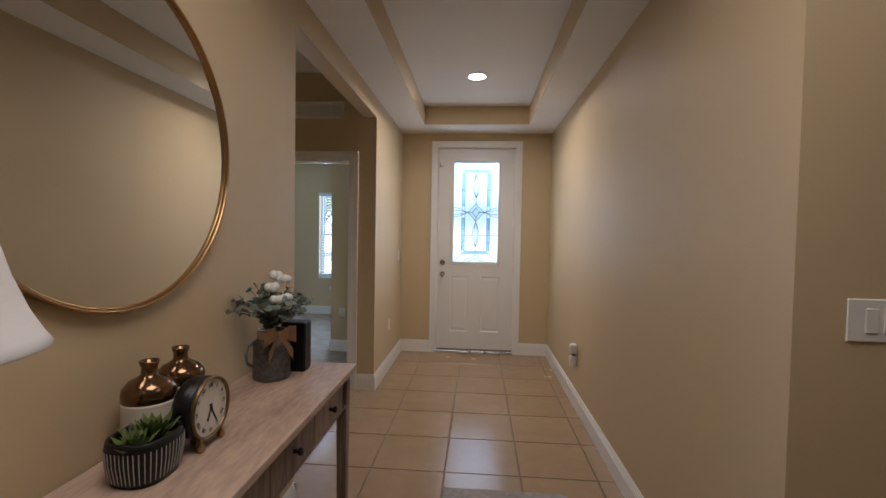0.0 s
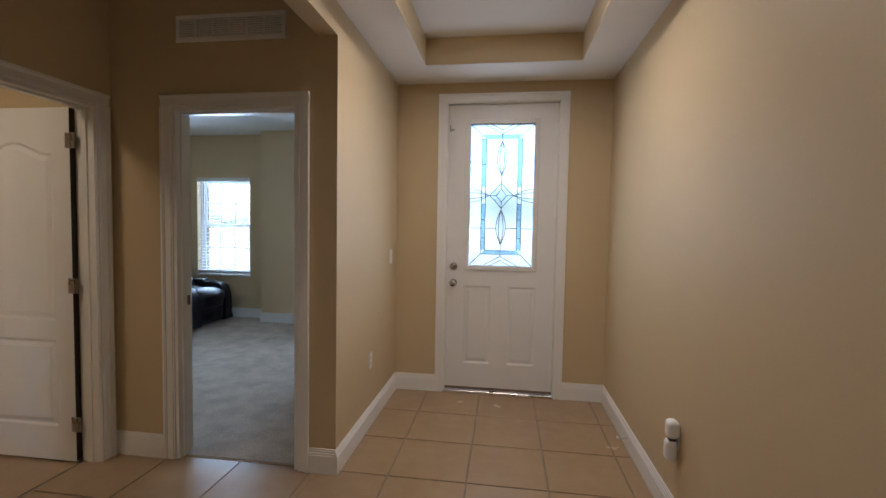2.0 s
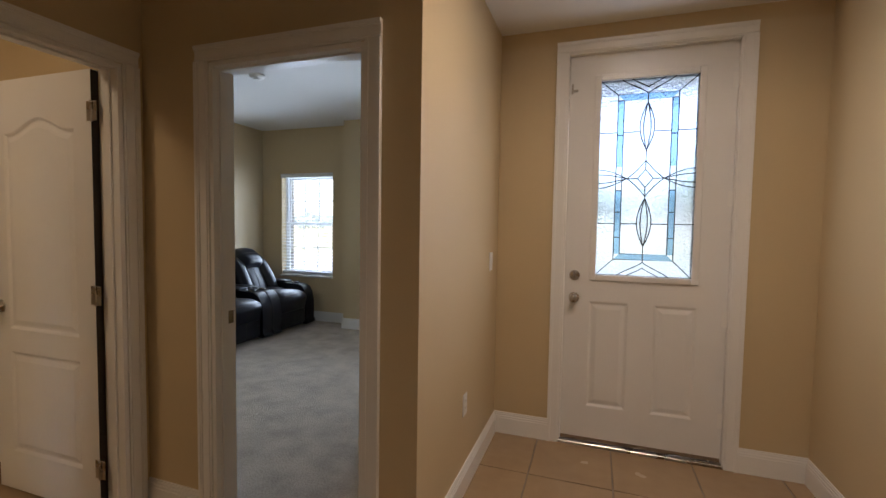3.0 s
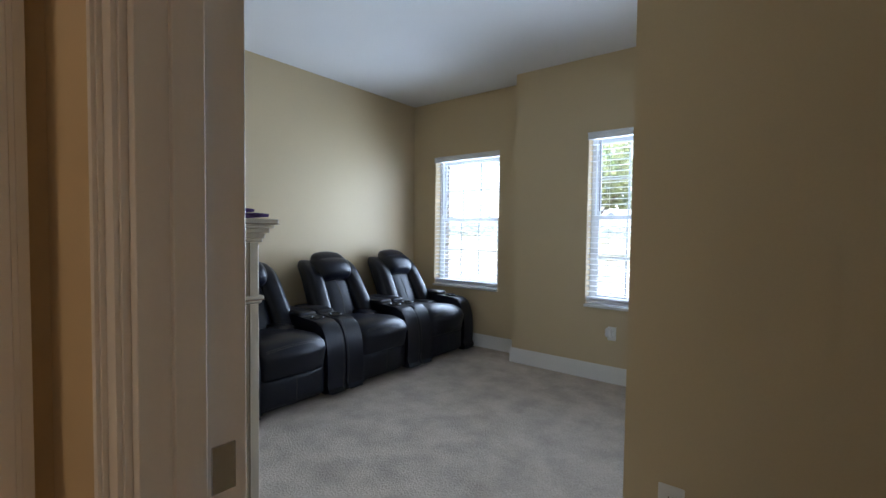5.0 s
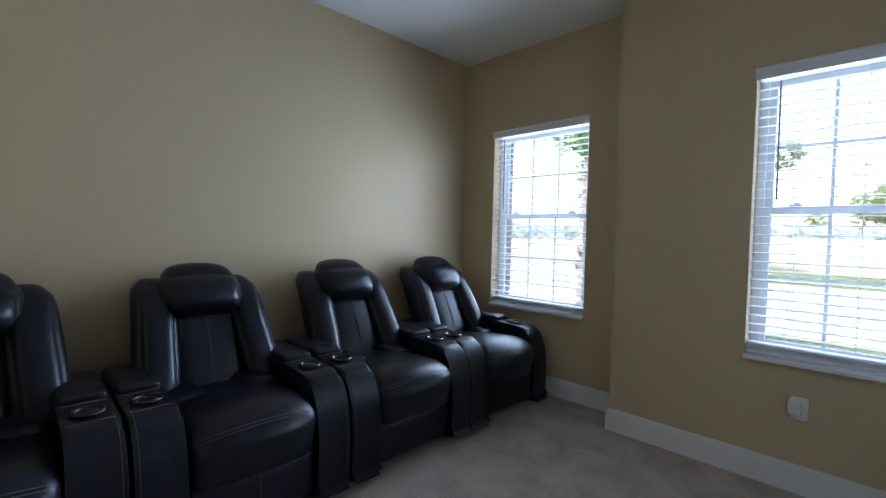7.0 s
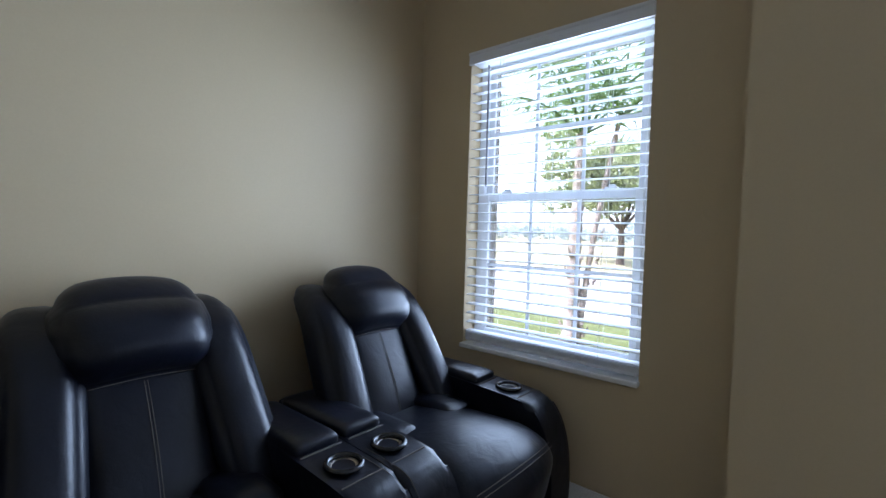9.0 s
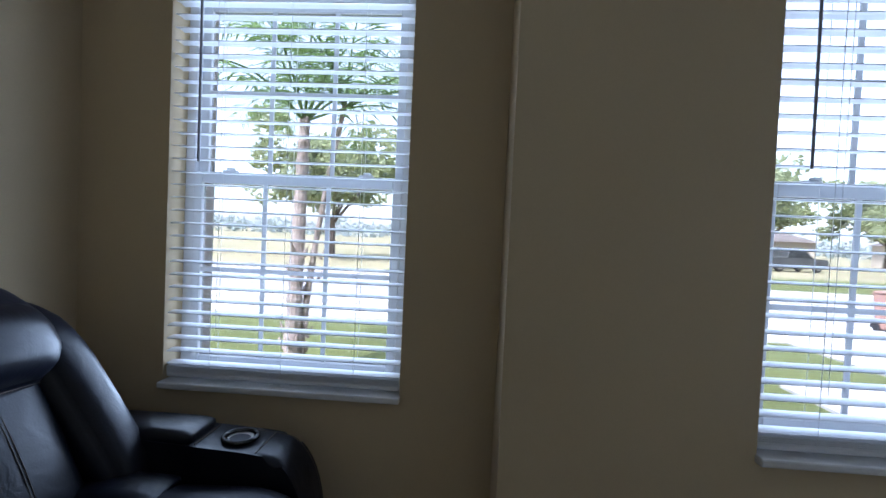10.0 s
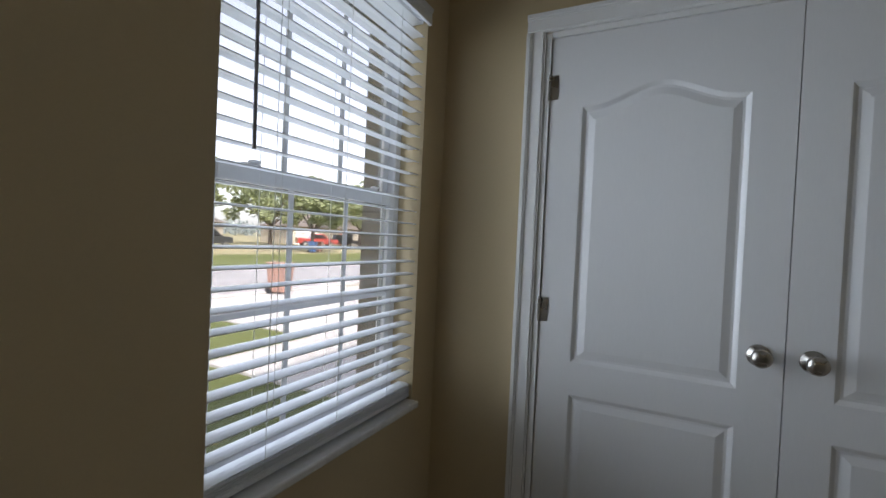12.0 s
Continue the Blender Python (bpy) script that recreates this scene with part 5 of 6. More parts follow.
for k in range(7):
    part("status_light", boxes((0.0521, 0.0526, 0.020, 0.026, 0.135 + 0.007 * k, 0.138 + 0.007 * k)), M_DKGREY, spk, "small grey mark")

rug = bmesh.new()
box(rug, 0.02, 0.70, 1.75, 3.375, 0.0005, 0.009, bevel=0.003)
tagged(part("runner_rug", rug, M_RUG), "grey and cream patterned runner on the tile floor", "rug")


# ---- small wall things ----
def wall_plate(name, m, label, category, kind_, w=0.070, h=0.115):
    """Plate on a wall: x to the side, z up, standing out to -y."""
    th = thing(name, m, label, category)
    part("plate", boxes((-w / 2, w / 2, -0.006, 0.0, -h / 2, h / 2), bevel=0.003), M_WHITEP, th)
    if kind_ == "switch":
        n = max(1, round(w / 0.07))
        for k in range(n):
            x = (k - (n - 1) / 2) * 0.046
            part("rocker", boxes((x - 0.016, x + 0.016, -0.010, -0.006, -0.033, 0.033), bevel=0.002), M_WHITEP, th)
    elif kind_ == "outlet":
        for z in (-0.02, 0.02):
            part("socket", boxes((-0.017, 0.017, -0.0085, -0.006, z - 0.014, z + 0.014), bevel=0.0015), M_WHITEP, th)
            for x in (-0.006, 0.006):
                part("slot", boxes((x - 0.0012, x + 0.0012, -0.0089, -0.0084, z - 0.002, z + 0.006)), M_DKGREY, th)
    return th


wall_plate("light_switch", pose(HXL, 6.047, 1.172, 0, 0, 90), "white rocker light switch on the hall wall", "light switch", "switch")
wall_plate("wall_outlet", pose(HXL, 5.51, 0.465, 0, 0, 90), "white duplex outlet low on the hall wall", "outlet", "outlet")
wall_plate("wall_outlet", pose(-1.42, KY, 0.465), "white duplex outlet beside the closet corner", "outlet", "outlet")
wo = wall_plate("wall_outlet", pose(HXR, 4.70, 0.45, 0, 0, -90), "white outlet with a plugged-in air freshener", "outlet", "outlet")
bm = bmesh.new()
soft_box(bm, (0.03, -0.035, 0.045), (0.062, 0.05, 0.085), 0.018, 8, (0, 0.003, 0))
part("plug_body", bm, M_WHITEP, wo, "white plug-in body", smooth=True)
bm = bmesh.new()
soft_box(bm, (0.01, -0.032, -0.065), (0.055, 0.048, 0.10), 0.016, 8, (0, 0.003, 0))
part("refill", bm, M_WHITEP, wo, "white refill bottle", smooth=True)
part("neck", boxes((0.0, 0.03, -0.045, -0.012, -0.02, 0.008), bevel=0.003), M_DKGREY, wo)
wb = wall_plate("wall_outlet", pose(-2.332, BYW2, 0.418), "white outlet with a plugged-in adapter under the window", "outlet", "outlet")
bm = bmesh.new()
soft_box(bm, (-0.018, -0.03, 0.012), (0.05, 0.045, 0.075), 0.014, 8, (0, 0.002, 0))
part("adapter", bm, M_WHITEP, wb, "white plug-in adapter", smooth=True)
wall_plate("wall_switch_plate", pose(1.245, RIGHT_END, 1.22), "wide white switch plate on the tan wall", "light switch", "switch", w=0.165)

vent = thing("air_return_grille", pose(-1.367, DY0, 2.528), "white louvred air return grille over the door", "vent")
vw, vh = 0.335, 0.075
part("frame", boxes((-vw, vw, -0.012, 0, -vh, -vh + 0.024), (-vw, vw, -0.012, 0, vh - 0.024, vh), (-vw, -vw + 0.024, -0.012, 0, -vh + 0.024, vh - 0.024), (vw - 0.024, vw, -0.012, 0, -vh + 0.024, vh - 0.024), bevel=0.002), M_WHITEP, vent)
# flat dark sheet on the wall gives the shade between the louvres
part("backing", boxes((-vw + 0.02, vw - 0.02, -0.002, 0.0, -vh + 0.02, vh - 0.02)), M_DKGREY, vent, "dark sheet in place of the unlit duct behind the louvres")
bm = bmesh.new()
extrude(bm, [(-0.010, -0.006), (-0.008, -0.007), (-0.0025, 0.005), (-0.0045, 0.006)], "x", -vw + 0.024, vw - 0.024)
sl = part("louvre", bm, M_WHITEP, vent)
for k in range(8):
    m = Matrix.Translation((0, 0, -0.044 + 0.0125 * k))
    if k == 0:
        sl.matrix_basis = m
    else:
        share("louvre", sl, m, vent)
for x in (-0.21, -0.105, 0.0, 0.105, 0.21):
    part("mullion", boxes((x - 0.006, x + 0.006, -0.0125, -0.010, -vh + 0.024, vh - 0.024)), M_WHITEP, vent)

rec_l = thing("recessed_light", pose(0.151, 4.913, 2.8295), "round recessed ceiling light, lit", "ceiling light")
bm = bmesh.new()
lathe(bm, [(0.072, -0.0045), (0.078, -0.006), (0.092, -0.003), (0.094, 0.0), (0.072, 0.0)], 40, caps=False)
part("trim_ring", bm, M_WHITEP, rec_l, "white trim ring", smooth=True)
bm = bmesh.new()
lathe(bm, [(0.0001, -0.002), (0.0715, -0.002), (0.0715, -0.0005), (0.0001, -0.0005)], 40)
part("lens", bm, emitter("lit_lens", (1.0, 0.90, 0.76), 14.0), rec_l, "glowing lens")

sm = thing("smoke_detector", pose(-3.10, 6.68, BCEIL), "round white smoke detector on the bedroom ceiling", "smoke detector")
bm = bmesh.new()
lathe(bm, [(0.068, 0), (0.068, -0.012), (0.060, -0.030), (0.045, -0.036), (0.0001, -0.036)], 32)
part("housing", bm, M_WHITEP, sm, smooth=True)
bm = bmesh.new()
lathe(bm, [(0.030, -0.0361), (0.030, -0.041), (0.024, -0.043), (0.0001, -0.043)], 24)
part("test_button", bm, M_WHITEP, sm, smooth=True)

ds = thing("door_stop", pose(HXR - 0.0165, 5.437, 0.08), "small spring door stop on the baseboard", "door stop")
bm = bmesh.new()
tube(bm, [(-0.004 - 0.0008 * k, 0.006 * math.cos(k * 0.8), 0.006 * math.sin(k * 0.8)) for k in range(70)], 0.0012, 5)
part("spring", bm, M_STEEL, ds)
bm = bmesh.new()
lathe(bm, [(0.0001, -0.072), (0.007, -0.071), (0.008, -0.060), (0.0001, -0.059)], 14, axis="x")
part("tip", bm, M_WHITEP, ds, smooth=True)


# ---- bathroom, seen through its open door ----
M_TUB = surface("white_tub_enamel", (0.72, 0.69, 0.63), 0.2, vary=0.02)
M_CURT = surface("dark_teal_damask", (0.035, 0.05, 0.052), 0.7, vary=0.5, scale=9, grain=30, bump=0.1, second=(0.13, 0.15, 0.14))
M_TOWEL = surface("slate_blue_towel", (0.10, 0.125, 0.15), 0.95, vary=0.15, grain=220, bump=0.8, dist=0.004)
M_TOWEL2 = surface("tan_towel", (0.36, 0.27, 0.16), 0.95, vary=0.15, grain=220, bump=0.8, dist=0.004)
tub = thing("bathtub", pose(-4.38, 3.64, 0), "white built-in bathtub with a tall apron", "bathtub")
part("apron", boxes((0.36, 0.43, -1.2, 1.215, 0, 0.50), bevel=0.012), M_TUB, tub)
part("rim", boxes((-0.42, 0.44, -1.2, -1.1, 0.50, 0.535), (-0.42, 0.44, 1.1, 1.215, 0.50, 0.535), (0.33, 0.44, -1.1, 1.1, 0.50, 0.535), (-0.42, -0.33, -1.1, 1.1, 0.50, 0.535), bevel=0.01), M_TUB, tub)
part("surround", boxes((-0.42, 0.45, 1.205, 1.222, 0.535, 2.0), bevel=0.004), M_TUB, tub, "white shower surround panel")
cur = thing("shower_curtain", pose(-3.99, 4.0, 0), "dark teal patterned shower curtain on a rod", "shower curtain")
bm = bmesh.new()
n = 90
top, bot = [], []
for k in range(n + 1):
    y = -0.30 + 1.12 * k / n
    x = 0.03 * math.sin(k * 0.55) + 0.01 * math.sin(k * 1.3)
    top.append(bm.verts.new((x * 0.7, y, 2.10)))
    bot.append(bm.verts.new((x + 0.015, y * 1.0, 0.45)))
for k in range(n):
    bm.faces.new((top[k], top[k + 1], bot[k + 1], bot[k]))
bmesh.ops.solidify(bm, geom=list(bm.faces), thickness=0.002)
part("cloth", bm, M_CURT, cur, smooth=True)
bm = bmesh.new()
tube(bm, [(0, -1.5, 2.12), (0, 0.84, 2.12)], 0.012, 12)
part("rod", bm, M_STEEL, cur, smooth=True)
bar = thing("towel_bar", pose(-3.55, DY0, 1.50), "nickel towel bar on the bathroom wall", "towel bar")
bm = bmesh.new()
tube(bm, [(-0.30, -0.06, 0.03), (0.28, -0.06, 0.03)], 0.008, 10)
part("bar", bm, M_STEEL, bar, smooth=True)
for x in (-0.30, 0.28):
    bm = bmesh.new()
    lathe(bm, [(0.022, 0.0), (0.020, -0.008), (0.010, -0.016), (0.010, -0.055), (0.014, -0.065), (0.0001, -0.07)], 18, c=(x, 0, 0.03), axis="y")
    part("post", bm, M_STEEL, bar, smooth=True)


def hung_towel(name, x0, x1, z, low, mat, label, y, th=0.012):
    bm = bmesh.new()
    soft_box(bm, ((x0 + x1) / 2, y - 0.018, (z + low) / 2), (x1 - x0, th, z - low), 0.005, 10, (0, 0.004, 0), lambda v: (v[0] + 0.006 * math.sin(v[2] * 9), v[1] + 0.004 * math.sin(v[0] * 60), v[2]))
    soft_box(bm, ((x0 + x1) / 2, y + 0.018, (z + low) / 2 + 0.08), (x1 - x0, th, z - low - 0.16), 0.005, 10)
    soft_box(bm, ((x0 + x1) / 2, y, z), (x1 - x0, 0.05, th), 0.005, 6)
    tagged(part(name, bm, mat, smooth=True), label, "towel", "towels on the bar")


hung_towel("bath_towel", -3.74, -3.30, 1.545, 0.78, M_TOWEL, "slate blue bath towel hung over the bar", DY0 - 0.06)
hung_towel("hand_towel", -3.735, -3.60, 1.560, 1.10, M_TOWEL2, "tan hand towel hung over the blue one", DY0 - 0.064, 0.010)
tp = thing("toilet_paper_holder", pose(-3.50, DY0, 0.62), "nickel toilet paper holder with a white roll", "paper holder")
bm = bmesh.new()
lathe(bm, [(0.022, 0.0), (0.020, -0.008), (0.009, -0.016), (0.009, -0.065), (0.0001, -0.075)], 18, c=(0.085, 0, 0), axis="y")
part("post", bm, M_STEEL, tp, smooth=True)
bm = bmesh.new()
tube(bm, [(0.085, -0.07, 0), (-0.07, -0.07, 0)], 0.008, 10)
part("arm", bm, M_STEEL, tp, smooth=True)
bm = bmesh.new()
lathe(bm, [(0.02, -0.06), (0.056, -0.058), (0.057, 0.05), (0.02, 0.052), (0.02, -0.06)], 32, c=(0, -0.07, -0.008), axis="x")
part("paper_roll", bm, M_COTTON, tp, "white paper roll", smooth=True)
bm = bmesh.new()
soft_box(bm, (-3.52, 4.38, 0.010), (0.52, 0.75, 0.018), 0.008, 10, (0, 0, 0.003))
tagged(part("bath_mat", bm, M_TOWEL, smooth=True), "dark grey bath mat on the tile floor", "bath mat")


# ---- outdoors ----
M_LAWN = surface("green_lawn", (0.155, 0.17, 0.06), 0.95, vary=0.25, scale=0.5, grain=30, bump=0.8, dist=0.03, second=(0.10, 0.118, 0.042), spec=0.1)
M_FIELD = surface("dry_grass_field", (0.36, 0.30, 0.19), 0.95, vary=0.2, scale=0.12, grain=6, bump=0.5, dist=0.05, second=(0.22, 0.22, 0.11), spec=0.1)
M_CONC = surface("pale_concrete", (0.46, 0.44, 0.41), 0.85, vary=0.06, scale=0.8, grain=40, bump=0.2, dist=0.003)
M_ROAD = surface("bleached_asphalt", (0.30, 0.29, 0.28), 0.9, vary=0.08, scale=0.6, grain=60, bump=0.3, dist=0.004)
M_BARK = surface("grey_palm_bark", (0.42, 0.35, 0.30), 0.9, vary=0.35, scale=5, grain=30, bump=0.6, dist=0.01, stretch=(1, 1, 3), second=(0.20, 0.15, 0.12))
M_OAK = surface("oak_bark", (0.11, 0.085, 0.065), 0.95, vary=0.3, scale=4, grain=30, bump=0.6, dist=0.01)
M_PALM = leaf_surface("palm_frond_green", (0.23, 0.33, 0.10), (0.11, 0.19, 0.06), 6)
M_TREE = leaf_surface("tree_leaf_green", (0.40, 0.43, 0.23), (0.25, 0.29, 0.14), 1.2, 0.55)
# leaf colour paled and greyed to stand in for hazy air
M_HAZY_TINT = leaf_surface("far_leaf_hazy_tint", (0.40, 0.45, 0.42), (0.30, 0.35, 0.33), 0.3)
M_MULCH = surface("red_brown_mulch", (0.16, 0.07, 0.04), 0.95, vary=0.3, scale=12, grain=60, bump=0.8, dist=0.02)
M_STUCCO2 = surface("cream_stucco", (0.55, 0.48, 0.38), 0.9, vary=0.05, grain=60, bump=0.4)
M_ROOFT = surface("grey_brown_shingle", (0.16, 0.135, 0.115), 0.9, vary=0.2, scale=3, grain=20, bump=0.5)
M_RED = surface("red_car_paint", (0.36, 0.05, 0.04), 0.2, vary=0.03, coat=0.6, bump=0)
M_CARGL = surface("dark_car_glass", (0.015, 0.018, 0.02), 0.08, vary=0.05, bump=0)
M_TYRE = surface("black_rubber", (0.015, 0.015, 0.015), 0.8, vary=0.1)
M_BIN = surface("terracotta_red_plastic", (0.33, 0.19, 0.145), 0.5, vary=0.06)
M_BLUEB = surface("blue_bin_plastic", (0.06, 0.12, 0.24), 0.5, vary=0.06)

G = -0.35
gr = bmesh.new()
bmesh.ops.create_grid(gr, x_segments=60, y_segments=60, size=1500, matrix=Matrix.Translation((0, 0, G)))
tagged(part("ground", gr, M_FIELD), "dry grass ground that runs to the horizon", "ground", kind="structure")
tagged(part("lawn", boxes((-40, 60, 6.5, 14.9, G - 0.05, G + 0.02)), M_LAWN), "mown green front lawn", "lawn", kind="structure")
tagged(part("lawn_far", boxes((-7.0, 90, 24.6, 34, G - 0.05, G + 0.02)), M_LAWN), "green verge across the street", "lawn", kind="structure")
tagged(part("pavement", boxes((-60, 90, 14.9, 16.3, G - 0.05, G + 0.05)), M_CONC), "pale concrete pavement along the street", "pavement", kind="structure")
tagged(part("road", boxes((-60, 90, 17.0, 24.2, G - 0.05, G + 0.012)), M_ROAD), "sun-bleached residential street", "road", kind="structure")
tagged(part("kerb_near", boxes((-60, 90, 16.7, 17.0, G - 0.05, G + 0.10), bevel=0.02), M_CONC), "concrete kerb", "kerb", kind="structure")
tagged(part("kerb_far", boxes((-60, 90, 24.2, 24.5, G - 0.05, G + 0.10), bevel=0.02), M_CONC), "concrete kerb", "kerb", kind="structure")
tagged(part("driveway", boxes((2.0, 8.2, 6.8, 14.9, G - 0.05, G + 0.045), (2.6, 7.6, 16.3, 16.7, G - 0.05, G + 0.045)), M_CONC), "pale concrete driveway", "driveway", kind="structure")
tagged(part("porch", boxes((-0.62, 4.2, HYB + WT, 8.3, G, -0.03), (0.2, 2.0, 8.3, 12.4, G, G + 0.05)), M_CONC), "concrete porch and front walk", "porch", kind="structure")
tagged(part("planting_bed", boxes((-3.2, -0.7, BYW2 + WT + 0.02, 9.75, G - 0.03, G + 0.04), bevel=0.02), M_MULCH), "red mulch bed under the window", "planting bed", kind="structure")


def leaf_cloud(bm, c, r, n, size, rng, flat=0.8):
    for _ in range(n):
        d = Vector((rng.gauss(0, 1), rng.gauss(0, 1), rng.gauss(0, 1))).normalized() * r * rng.uniform(0.35, 1.0) ** 0.6
        p = Vector(c) + Vector((d.x, d.y, d.z * flat))
        a = Vector((rng.uniform(-1, 1), rng.uniform(-1, 1), rng.uniform(-0.6, 0.6))).normalized()
        b = a.cross(Vector((rng.uniform(-1, 1), rng.uniform(-1, 1), rng.uniform(-1, 1)))).normalized()
        s = size * rng.uniform(0.6, 1.4)
        v = [bm.verts.new(p + a * s), bm.verts.new(p + b * s * 0.5), bm.verts.new(p - a * s), bm.verts.new(p - b * s * 0.5)]
        bm.faces.new(v)


def tree(x, y, height, spread, seed, label, leaf=0.16, clumps=34, per=150):
    rng = random.Random(seed)
    th = thing("tree", pose(x, y, G), label, "tree", "street trees")
    bm = bmesh.new()
    fork = height * 0.30
    tube(bm, [(0, 0, 0), (0.03, 0.02, fork * 0.5), (0, 0, fork)], 0.2, 10, taper=[height * 0.034, height * 0.025, height * 0.022])
    ends = []
    for k in range(7):
        a = 2 * math.pi * k / 7 + rng.uniform(-0.3, 0.3)
        e = Vector((math.cos(a) * spread * rng.uniform(0.45, 0.75), math.sin(a) * spread * rng.uniform(0.45, 0.75), height * rng.uniform(0.55, 0.85)))
        mid = e * 0.5 + Vector((0, 0, fork * 0.55))
        tube(bm, [(0, 0, fork * 0.92), mid, e], 0.1, 7, taper=[height * 0.014, height * 0.009, height * 0.003])
        ends.append(e)
    part("trunk", bm, M_OAK, th)
    bm = bmesh.new()
    for k in range(clumps):
        e = ends[k % 7] if k < 14 else Vector((rng.gauss(0, 0.42) * spread, rng.gauss(0, 0.42) * spread, height * rng.uniform(0.42, 0.97)))
        leaf_cloud(bm, e, spread * rng.uniform(0.16, 0.32), per, leaf, rng, 0.7)
    part("crown", bm, M_TREE, th)
    return th


tree(-11.6, 33.0, 7.2, 5.2, 3, "broad green shade tree with a dark trunk on the verge", 0.20, 44, 170)
for k, (x, y, h, s) in enumerate(((10.0, 52.0, 8.0, 5.5), (20.0, 48.0, 9.0, 6.0), (30.0, 60.0, 9.5, 6.5), (40.0, 56.0, 9.0, 6.0), (52.0, 50.0, 9.5, 6.5), (0.0, 70.0, 8.5, 6.0), (62, 62, 9, 7), (28.0, 37.0, 6.5, 3.6))):
    tree(x, y, h, s, 40 + k, "tall leafy green tree across the street", 0.30, 36, 110)


def palm(x, y):
    rng = random.Random(8)
    th = thing("palm_tree", pose(x, y, G), "young palm with a ringed grey trunk and feathery fronds", "palm")
    for nm, top, base, r0, r1 in (("trunk", (0.04, 0.05, 2.75), (0, 0, 0), 0.092, 0.055), ("trunk", (0.42, 0.20, 2.95), (0.05, 0.05, 0), 0.040, 0.026)):
        bm = bmesh.new()
        pts, rad = [], []
        for k in range(41):
            u = k / 40
            pts.append(Vector(base).lerp(Vector(top), u) + Vector((-0.05 * math.sin(u * math.pi) if top[0] > 0.2 else 0, 0, 0)))
            rad.append((r0 + (r1 - r0) * u) * (1.10 if k % 3 == 0 else 0.95) * rng.uniform(0.96, 1.05))
        tube(bm, pts, 0.1, 12, taper=rad)
        tr = part(nm, bm, M_BARK, th, "grey ringed trunk")
        for k in range(9):
            a, z = rng.uniform(0, 6.28), rng.uniform(0.2, 1.4)
            p = Vector(base).lerp(Vector(top), z / 2.6)
            bm = bmesh.new()
            d = Vector((math.cos(a), math.sin(a), 0))
            tube(bm, [p + d * r0 * 0.8, p + d * (r0 + 0.02) + Vector((0, 0, 0.05)), p + d * (r0 + 0.05) + Vector((0, 0, 0.12))], 0.02, 6, taper=[0.03, 0.022, 0.006])
            part("frond_stub", bm, M_BARK, tr, "cut brown frond base")
    heads = [(Vector((0.04, 0.05, 2.7)), 17), (Vector((0.42, 0.20, 2.9)), 11)]
    for c, n in heads:
        for k in range(n):
            a = k * 2.4 + rng.uniform(-0.2, 0.2)
            rise = rng.uniform(0.3, 1.25)
            ln = rng.uniform(1.3, 1.9)
            pts = []
            for i in range(13):
                u = i / 12
                t = rise - 1.5 * u * u
                step = ln / 12
                pts.append(c.copy() if i == 0 else pts[-1] + step * Vector((math.cos(a) * math.cos(t), math.sin(a) * math.cos(t), math.sin(t))))
            bm = bmesh.new()
            tube(bm, pts, 0.01, 5, taper=[0.016 - 0.001 * i for i in range(13)])
            for i in range(2, 13):
                for sub in (0.0, 0.33, 0.66):
                    p = pts[i].lerp(pts[min(12, i + 1)], sub)
                    d = (pts[min(12, i + 1)] - pts[i - 1]).normalized()
                    side = d.cross(Vector((0, 0, 1))).normalized()
                    for s in (-1, 1):
                        w = (side * s * rng.uniform(0.8, 1) + d * 0.65 + Vector((0, 0, rng.uniform(-0.75, 0.1)))).normalized()
                        L = 0.42 * math.sin(math.pi * (0.12 + 0.80 * i / 13)) * rng.uniform(0.8, 1.15)
                        q = p + w * L
                        m = p + w * L * 0.5 + Vector((0, 0, 0.02))
                        e = d * 0.011
                        v = [bm.verts.new(p), bm.verts.new(m + e), bm.verts.new(q - Vector((0, 0, 0.06 * L))), bm.verts.new(m - e)]
                        bm.faces.new(v)
            part("frond", bm, M_PALM, th, "feathery green frond")
    return th


palm(-5.22, 11.72)


def bin_(x, y, mat, label, s=1.0):
    th = thing("wheelie_bin", pose(x, y, G + 0.03, 0, 0, 20), label, "bin", "bins")
    th.matrix_basis = th.matrix_basis @ Matrix.Scale(s, 4)
    bm = bmesh.new()
    vs = box(bm, -0.29, 0.29, -0.33, 0.33, 0.06, 0.90, bevel=0.03)
    for v in bm.verts:
        f = 0.78 + 0.22 * v.co.z / 0.9
        v.co.x, v.co.y = v.co.x * f, v.co.y * f
    part("body", bm, mat, th)
    part("lid", boxes((-0.31, 0.31, -0.36, 0.34, 0.905, 0.97), bevel=0.025), mat, th)
    bm = bmesh.new()
    tube(bm, [(-0.22, 0.38, 0.88), (0.22, 0.38, 0.88)], 0.016, 8)
    part("handle", bm, mat, th)
    for s_ in (-1, 1):
        bm = bmesh.new()
        lathe(bm, [(0.0001, -0.025), (0.09, -0.025), (0.10, -0.015), (0.10, 0.015), (0.09, 0.025), (0.0001, 0.025)], 20, c=(s_ * 0.25, 0.26, 0.10), axis="x")
        part("wheel", bm, M_TYRE, th, "black wheel")


bin_(5.2, 16.55, M_BIN, "red-brown wheelie bin standing by the kerb", 0.85)
bin_(27.0, 36.0, M_BLUEB, "blue wheelie bin beside a far driveway")
bin_(28.0, 36.2, M_BIN, "red-brown wheelie bin beside a far driveway")


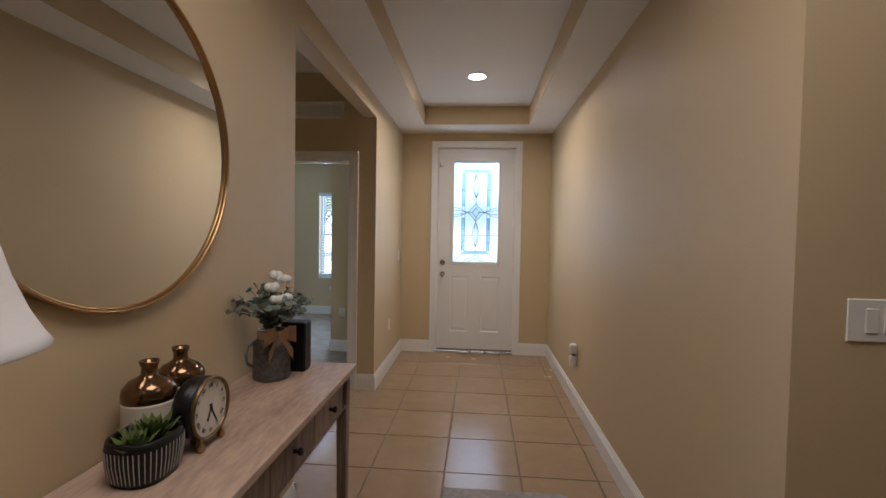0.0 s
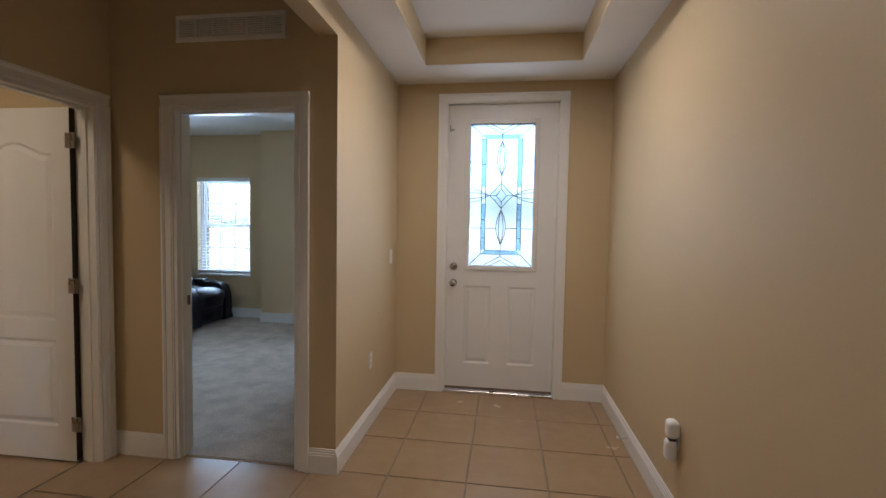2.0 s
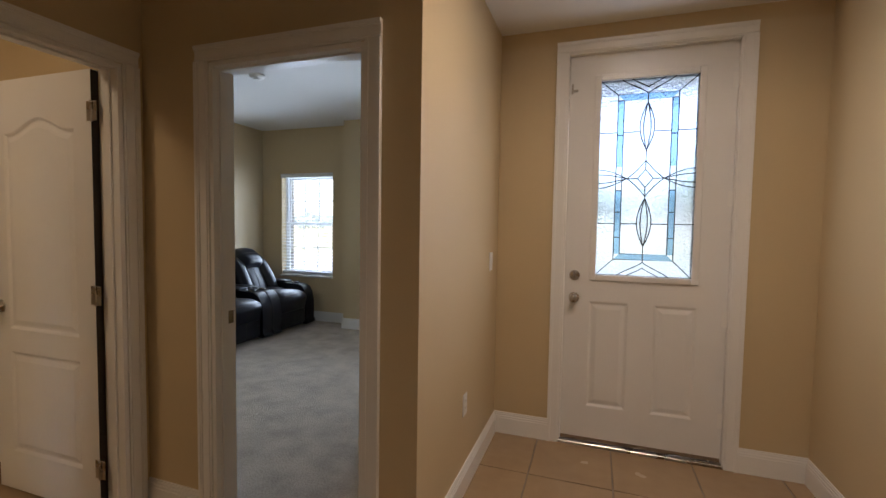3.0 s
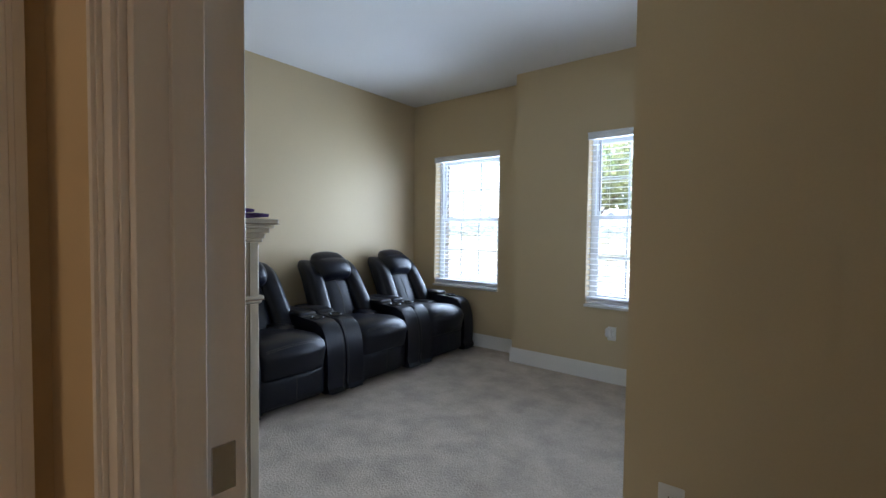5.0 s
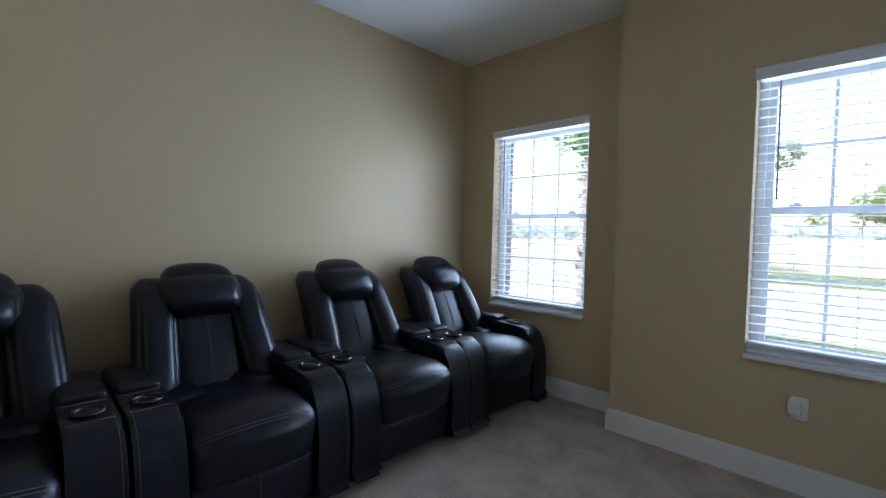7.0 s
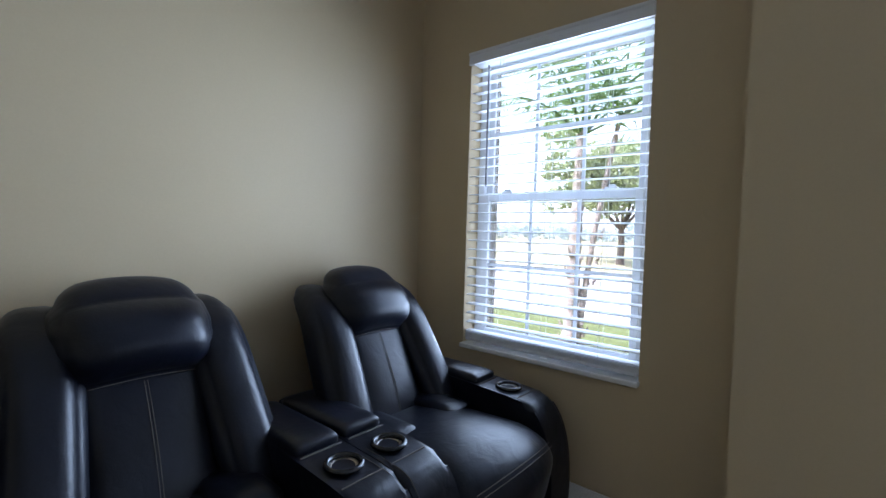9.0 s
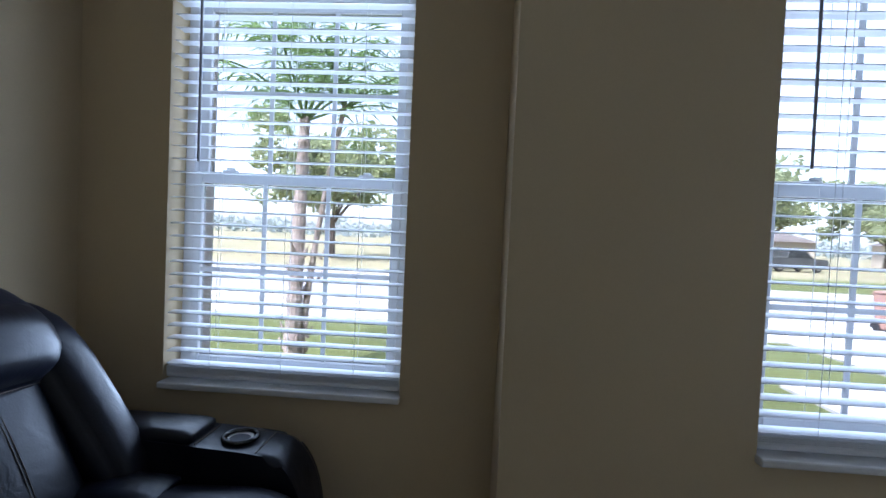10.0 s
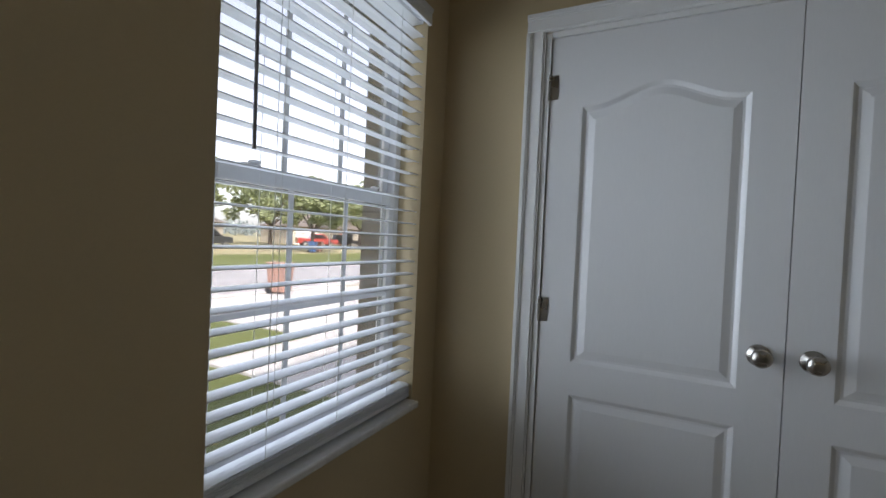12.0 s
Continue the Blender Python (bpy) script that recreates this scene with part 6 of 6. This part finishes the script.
def house(x, y, w, d, turn, label):
    th = thing("house", pose(x, y, G, 0, 0, turn), label, "house", "houses across the street")
    part("wall", boxes((-w / 2, w / 2, 0, d, 0, 2.9)), M_STUCCO2, th)
    bm = bmesh.new()
    o = 0.5
    v = [bm.verts.new(p) for p in ((-w / 2 - o, -o, 2.85), (w / 2 + o, -o, 2.85), (w / 2 + o, d + o, 2.85), (-w / 2 - o, d + o, 2.85), (-w / 2 + d * 0.45, d / 2, 5.2), (w / 2 - d * 0.45, d / 2, 5.2))]
    for f in ((0, 1, 5, 4), (1, 2, 5), (2, 3, 4, 5), (3, 0, 4), (3, 2, 1, 0)):
        bm.faces.new([v[i] for i in f])
    part("roof", bm, M_ROOFT, th, "grey-brown hipped shingle roof")
    g = part("garage_door", boxes((-w / 2 + 0.8, -w / 2 + 5.6, -0.05, -0.01, 0.0, 2.2)), M_WHITEP, th, "white panelled garage door")
    for k in range(1, 4):
        part("panel_groove", boxes((-w / 2 + 0.8, -w / 2 + 5.6, -0.056, -0.051, 0.55 * k - 0.015, 0.55 * k + 0.015)), M_DKGREY, g)
    for k in range(2):
        x0 = w * 0.12 + k * w * 0.2
        win = part("window", boxes((x0, x0 + 1.3, -0.06, -0.01, 0.9, 2.2)), M_VINYL, th, "white framed window")
        part("pane", boxes((x0 + 0.08, x0 + 1.22, -0.066, -0.061, 0.98, 2.12)), M_CARGL, win)
    part("front_door", boxes((w * 0.02, w * 0.02 + 0.95, -0.05, -0.01, 0, 2.1)), M_BIN, th, "red-brown front door")


house(33.0, 66.0, 17, 10, 10, "single-storey cream stucco house behind trees")
house(56.0, 58.0, 17, 10, -15, "single-storey cream stucco house behind trees")
house(12.0, 74.0, 17, 10, 5, "single-storey cream stucco house behind trees")


def pickup(x, y, turn, paint, label):
    th = thing("parked_car", pose(x, y, G + 0.03, 0, 0, turn), label, "car", "parked cars")
    bm = bmesh.new()
    extrude(bm, [(-2.6, 0.45), (2.55, 0.45), (2.62, 0.75), (2.5, 1.02), (1.3, 1.10), (-2.6, 1.12)], "y", -0.9, 0.9, bevel=0.06)
    part("body", bm, paint, th)
    bm = bmesh.new()
    extrude(bm, [(-1.0, 1.10), (1.35, 1.10), (0.65, 1.72), (-0.75, 1.74)], "y", -0.80, 0.80, bevel=0.06)
    part("cabin", bm, paint, th)
    for s in (-1, 1):
        bm = bmesh.new()
        extrude(bm, [(-0.85, 1.16), (1.1, 1.16), (0.58, 1.62), (-0.68, 1.64)], "y", s * 0.805, s * 0.812)
        part("side_glass", bm, M_CARGL, th, "dark window glass")
        for x_ in (-1.65, 1.65):
            bm = bmesh.new()
            lathe(bm, [(0.0001, -0.12), (0.34, -0.12), (0.38, -0.08), (0.38, 0.08), (0.34, 0.12), (0.0001, 0.12)], 24, c=(x_, s * 0.82, 0.38), axis="y")
            wh = part("wheel", bm, M_TYRE, th, "black tyre")
            bm = bmesh.new()
            lathe(bm, [(0.0001, -0.126), (0.22, -0.125), (0.24, 0.125), (0.0001, 0.126)], 20, c=(x_, s * 0.82, 0.38), axis="y")
            part("rim", bm, M_STEEL, wh, "metal rim")


pickup(41.0, 48.5, -35, M_RED, "red pickup truck parked across the street")
pickup(48.0, 50.5, -30, M_IRON, "dark pickup truck parked across the street")
pickup(22.0, 44.0, 10, M_DKGREY, "dark grey car parked across the street")

fence = thing("fence", pose(-10.0, 58.0, G), "white vinyl privacy fence across the field", "fence")
first = part("fence_panel", boxes((-1.15, 1.15, -0.02, 0.02, 0.05, 1.8), bevel=0.01), M_WHITEP, fence)
for k in range(1, 9):
    share("fence_panel", first, Matrix.Translation((2.4 * k, 0, 0)), fence)
post = part("fence_post", boxes((-1.26, -1.14, -0.06, 0.06, 0, 1.95), bevel=0.01), M_WHITEP, fence)
for k in range(1, 10):
    share("fence_post", post, Matrix.Translation((2.4 * k, 0, 0)), fence)

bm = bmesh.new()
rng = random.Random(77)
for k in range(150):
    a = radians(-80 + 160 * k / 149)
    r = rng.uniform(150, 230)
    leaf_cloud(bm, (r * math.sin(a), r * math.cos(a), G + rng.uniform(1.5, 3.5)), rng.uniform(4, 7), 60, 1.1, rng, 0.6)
tagged(part("far_woods", bm, M_HAZY_TINT), "line of far woods on the horizon, hazy air put into the colour", "woods", kind="stuff")


# ---- floor tiles ----
bm = bmesh.new()
box(bm, -0.2212, 0.2212, -0.2212, 0.2212, -0.0055, 0.0, bevel=0.0022)
proto = part("tile", bm, M_TILE, floor)
proto.matrix_basis = Matrix.Translation((0.012 + 0.225, 4.447 + 0.225, 0))


def cut_tile(x0, x1, y0, y1):
    bm = bmesh.new()
    box(bm, x0, x1, y0, y1, -0.0055, 0.0, bevel=0.002)
    part("tile", bm, M_TILE, floor)


def tile_room(rx0, rx1, ry0, ry1, skip=None):
    g = 0.0038
    for i in range(-6, 10):
        for j in range(-18, 6):
            x0, y0 = 0.012 + 0.45 * i, 4.447 + 0.45 * j
            a, b, c, d = max(x0 + g, rx0), min(x0 + 0.45 - g, rx1), max(y0 + g, ry0), min(y0 + 0.45 - g, ry1)
            if b - a < 0.01 or d - c < 0.01:
                continue
            if abs(b - a - 0.4424) < 1e-6 and abs(d - c - 0.4424) < 1e-6:
                if (i, j) != (0, 0):
                    share("tile", proto, Matrix.Translation((x0 + 0.225, y0 + 0.225, 0)), floor)
            else:
                cut_tile(a, b, c, d)


tile_room(HXL - 0.115, HXR, NEAR_END, HYB)
tile_room(VX - 0.11, HXL - 0.1175, NEAR_END, DY0 + 0.05)
tile_room(HXL, HXR, 0.2, NEAR_END - 0.003)
tile_room(HXR + 0.003, 2.4, 0.2, RIGHT_END)
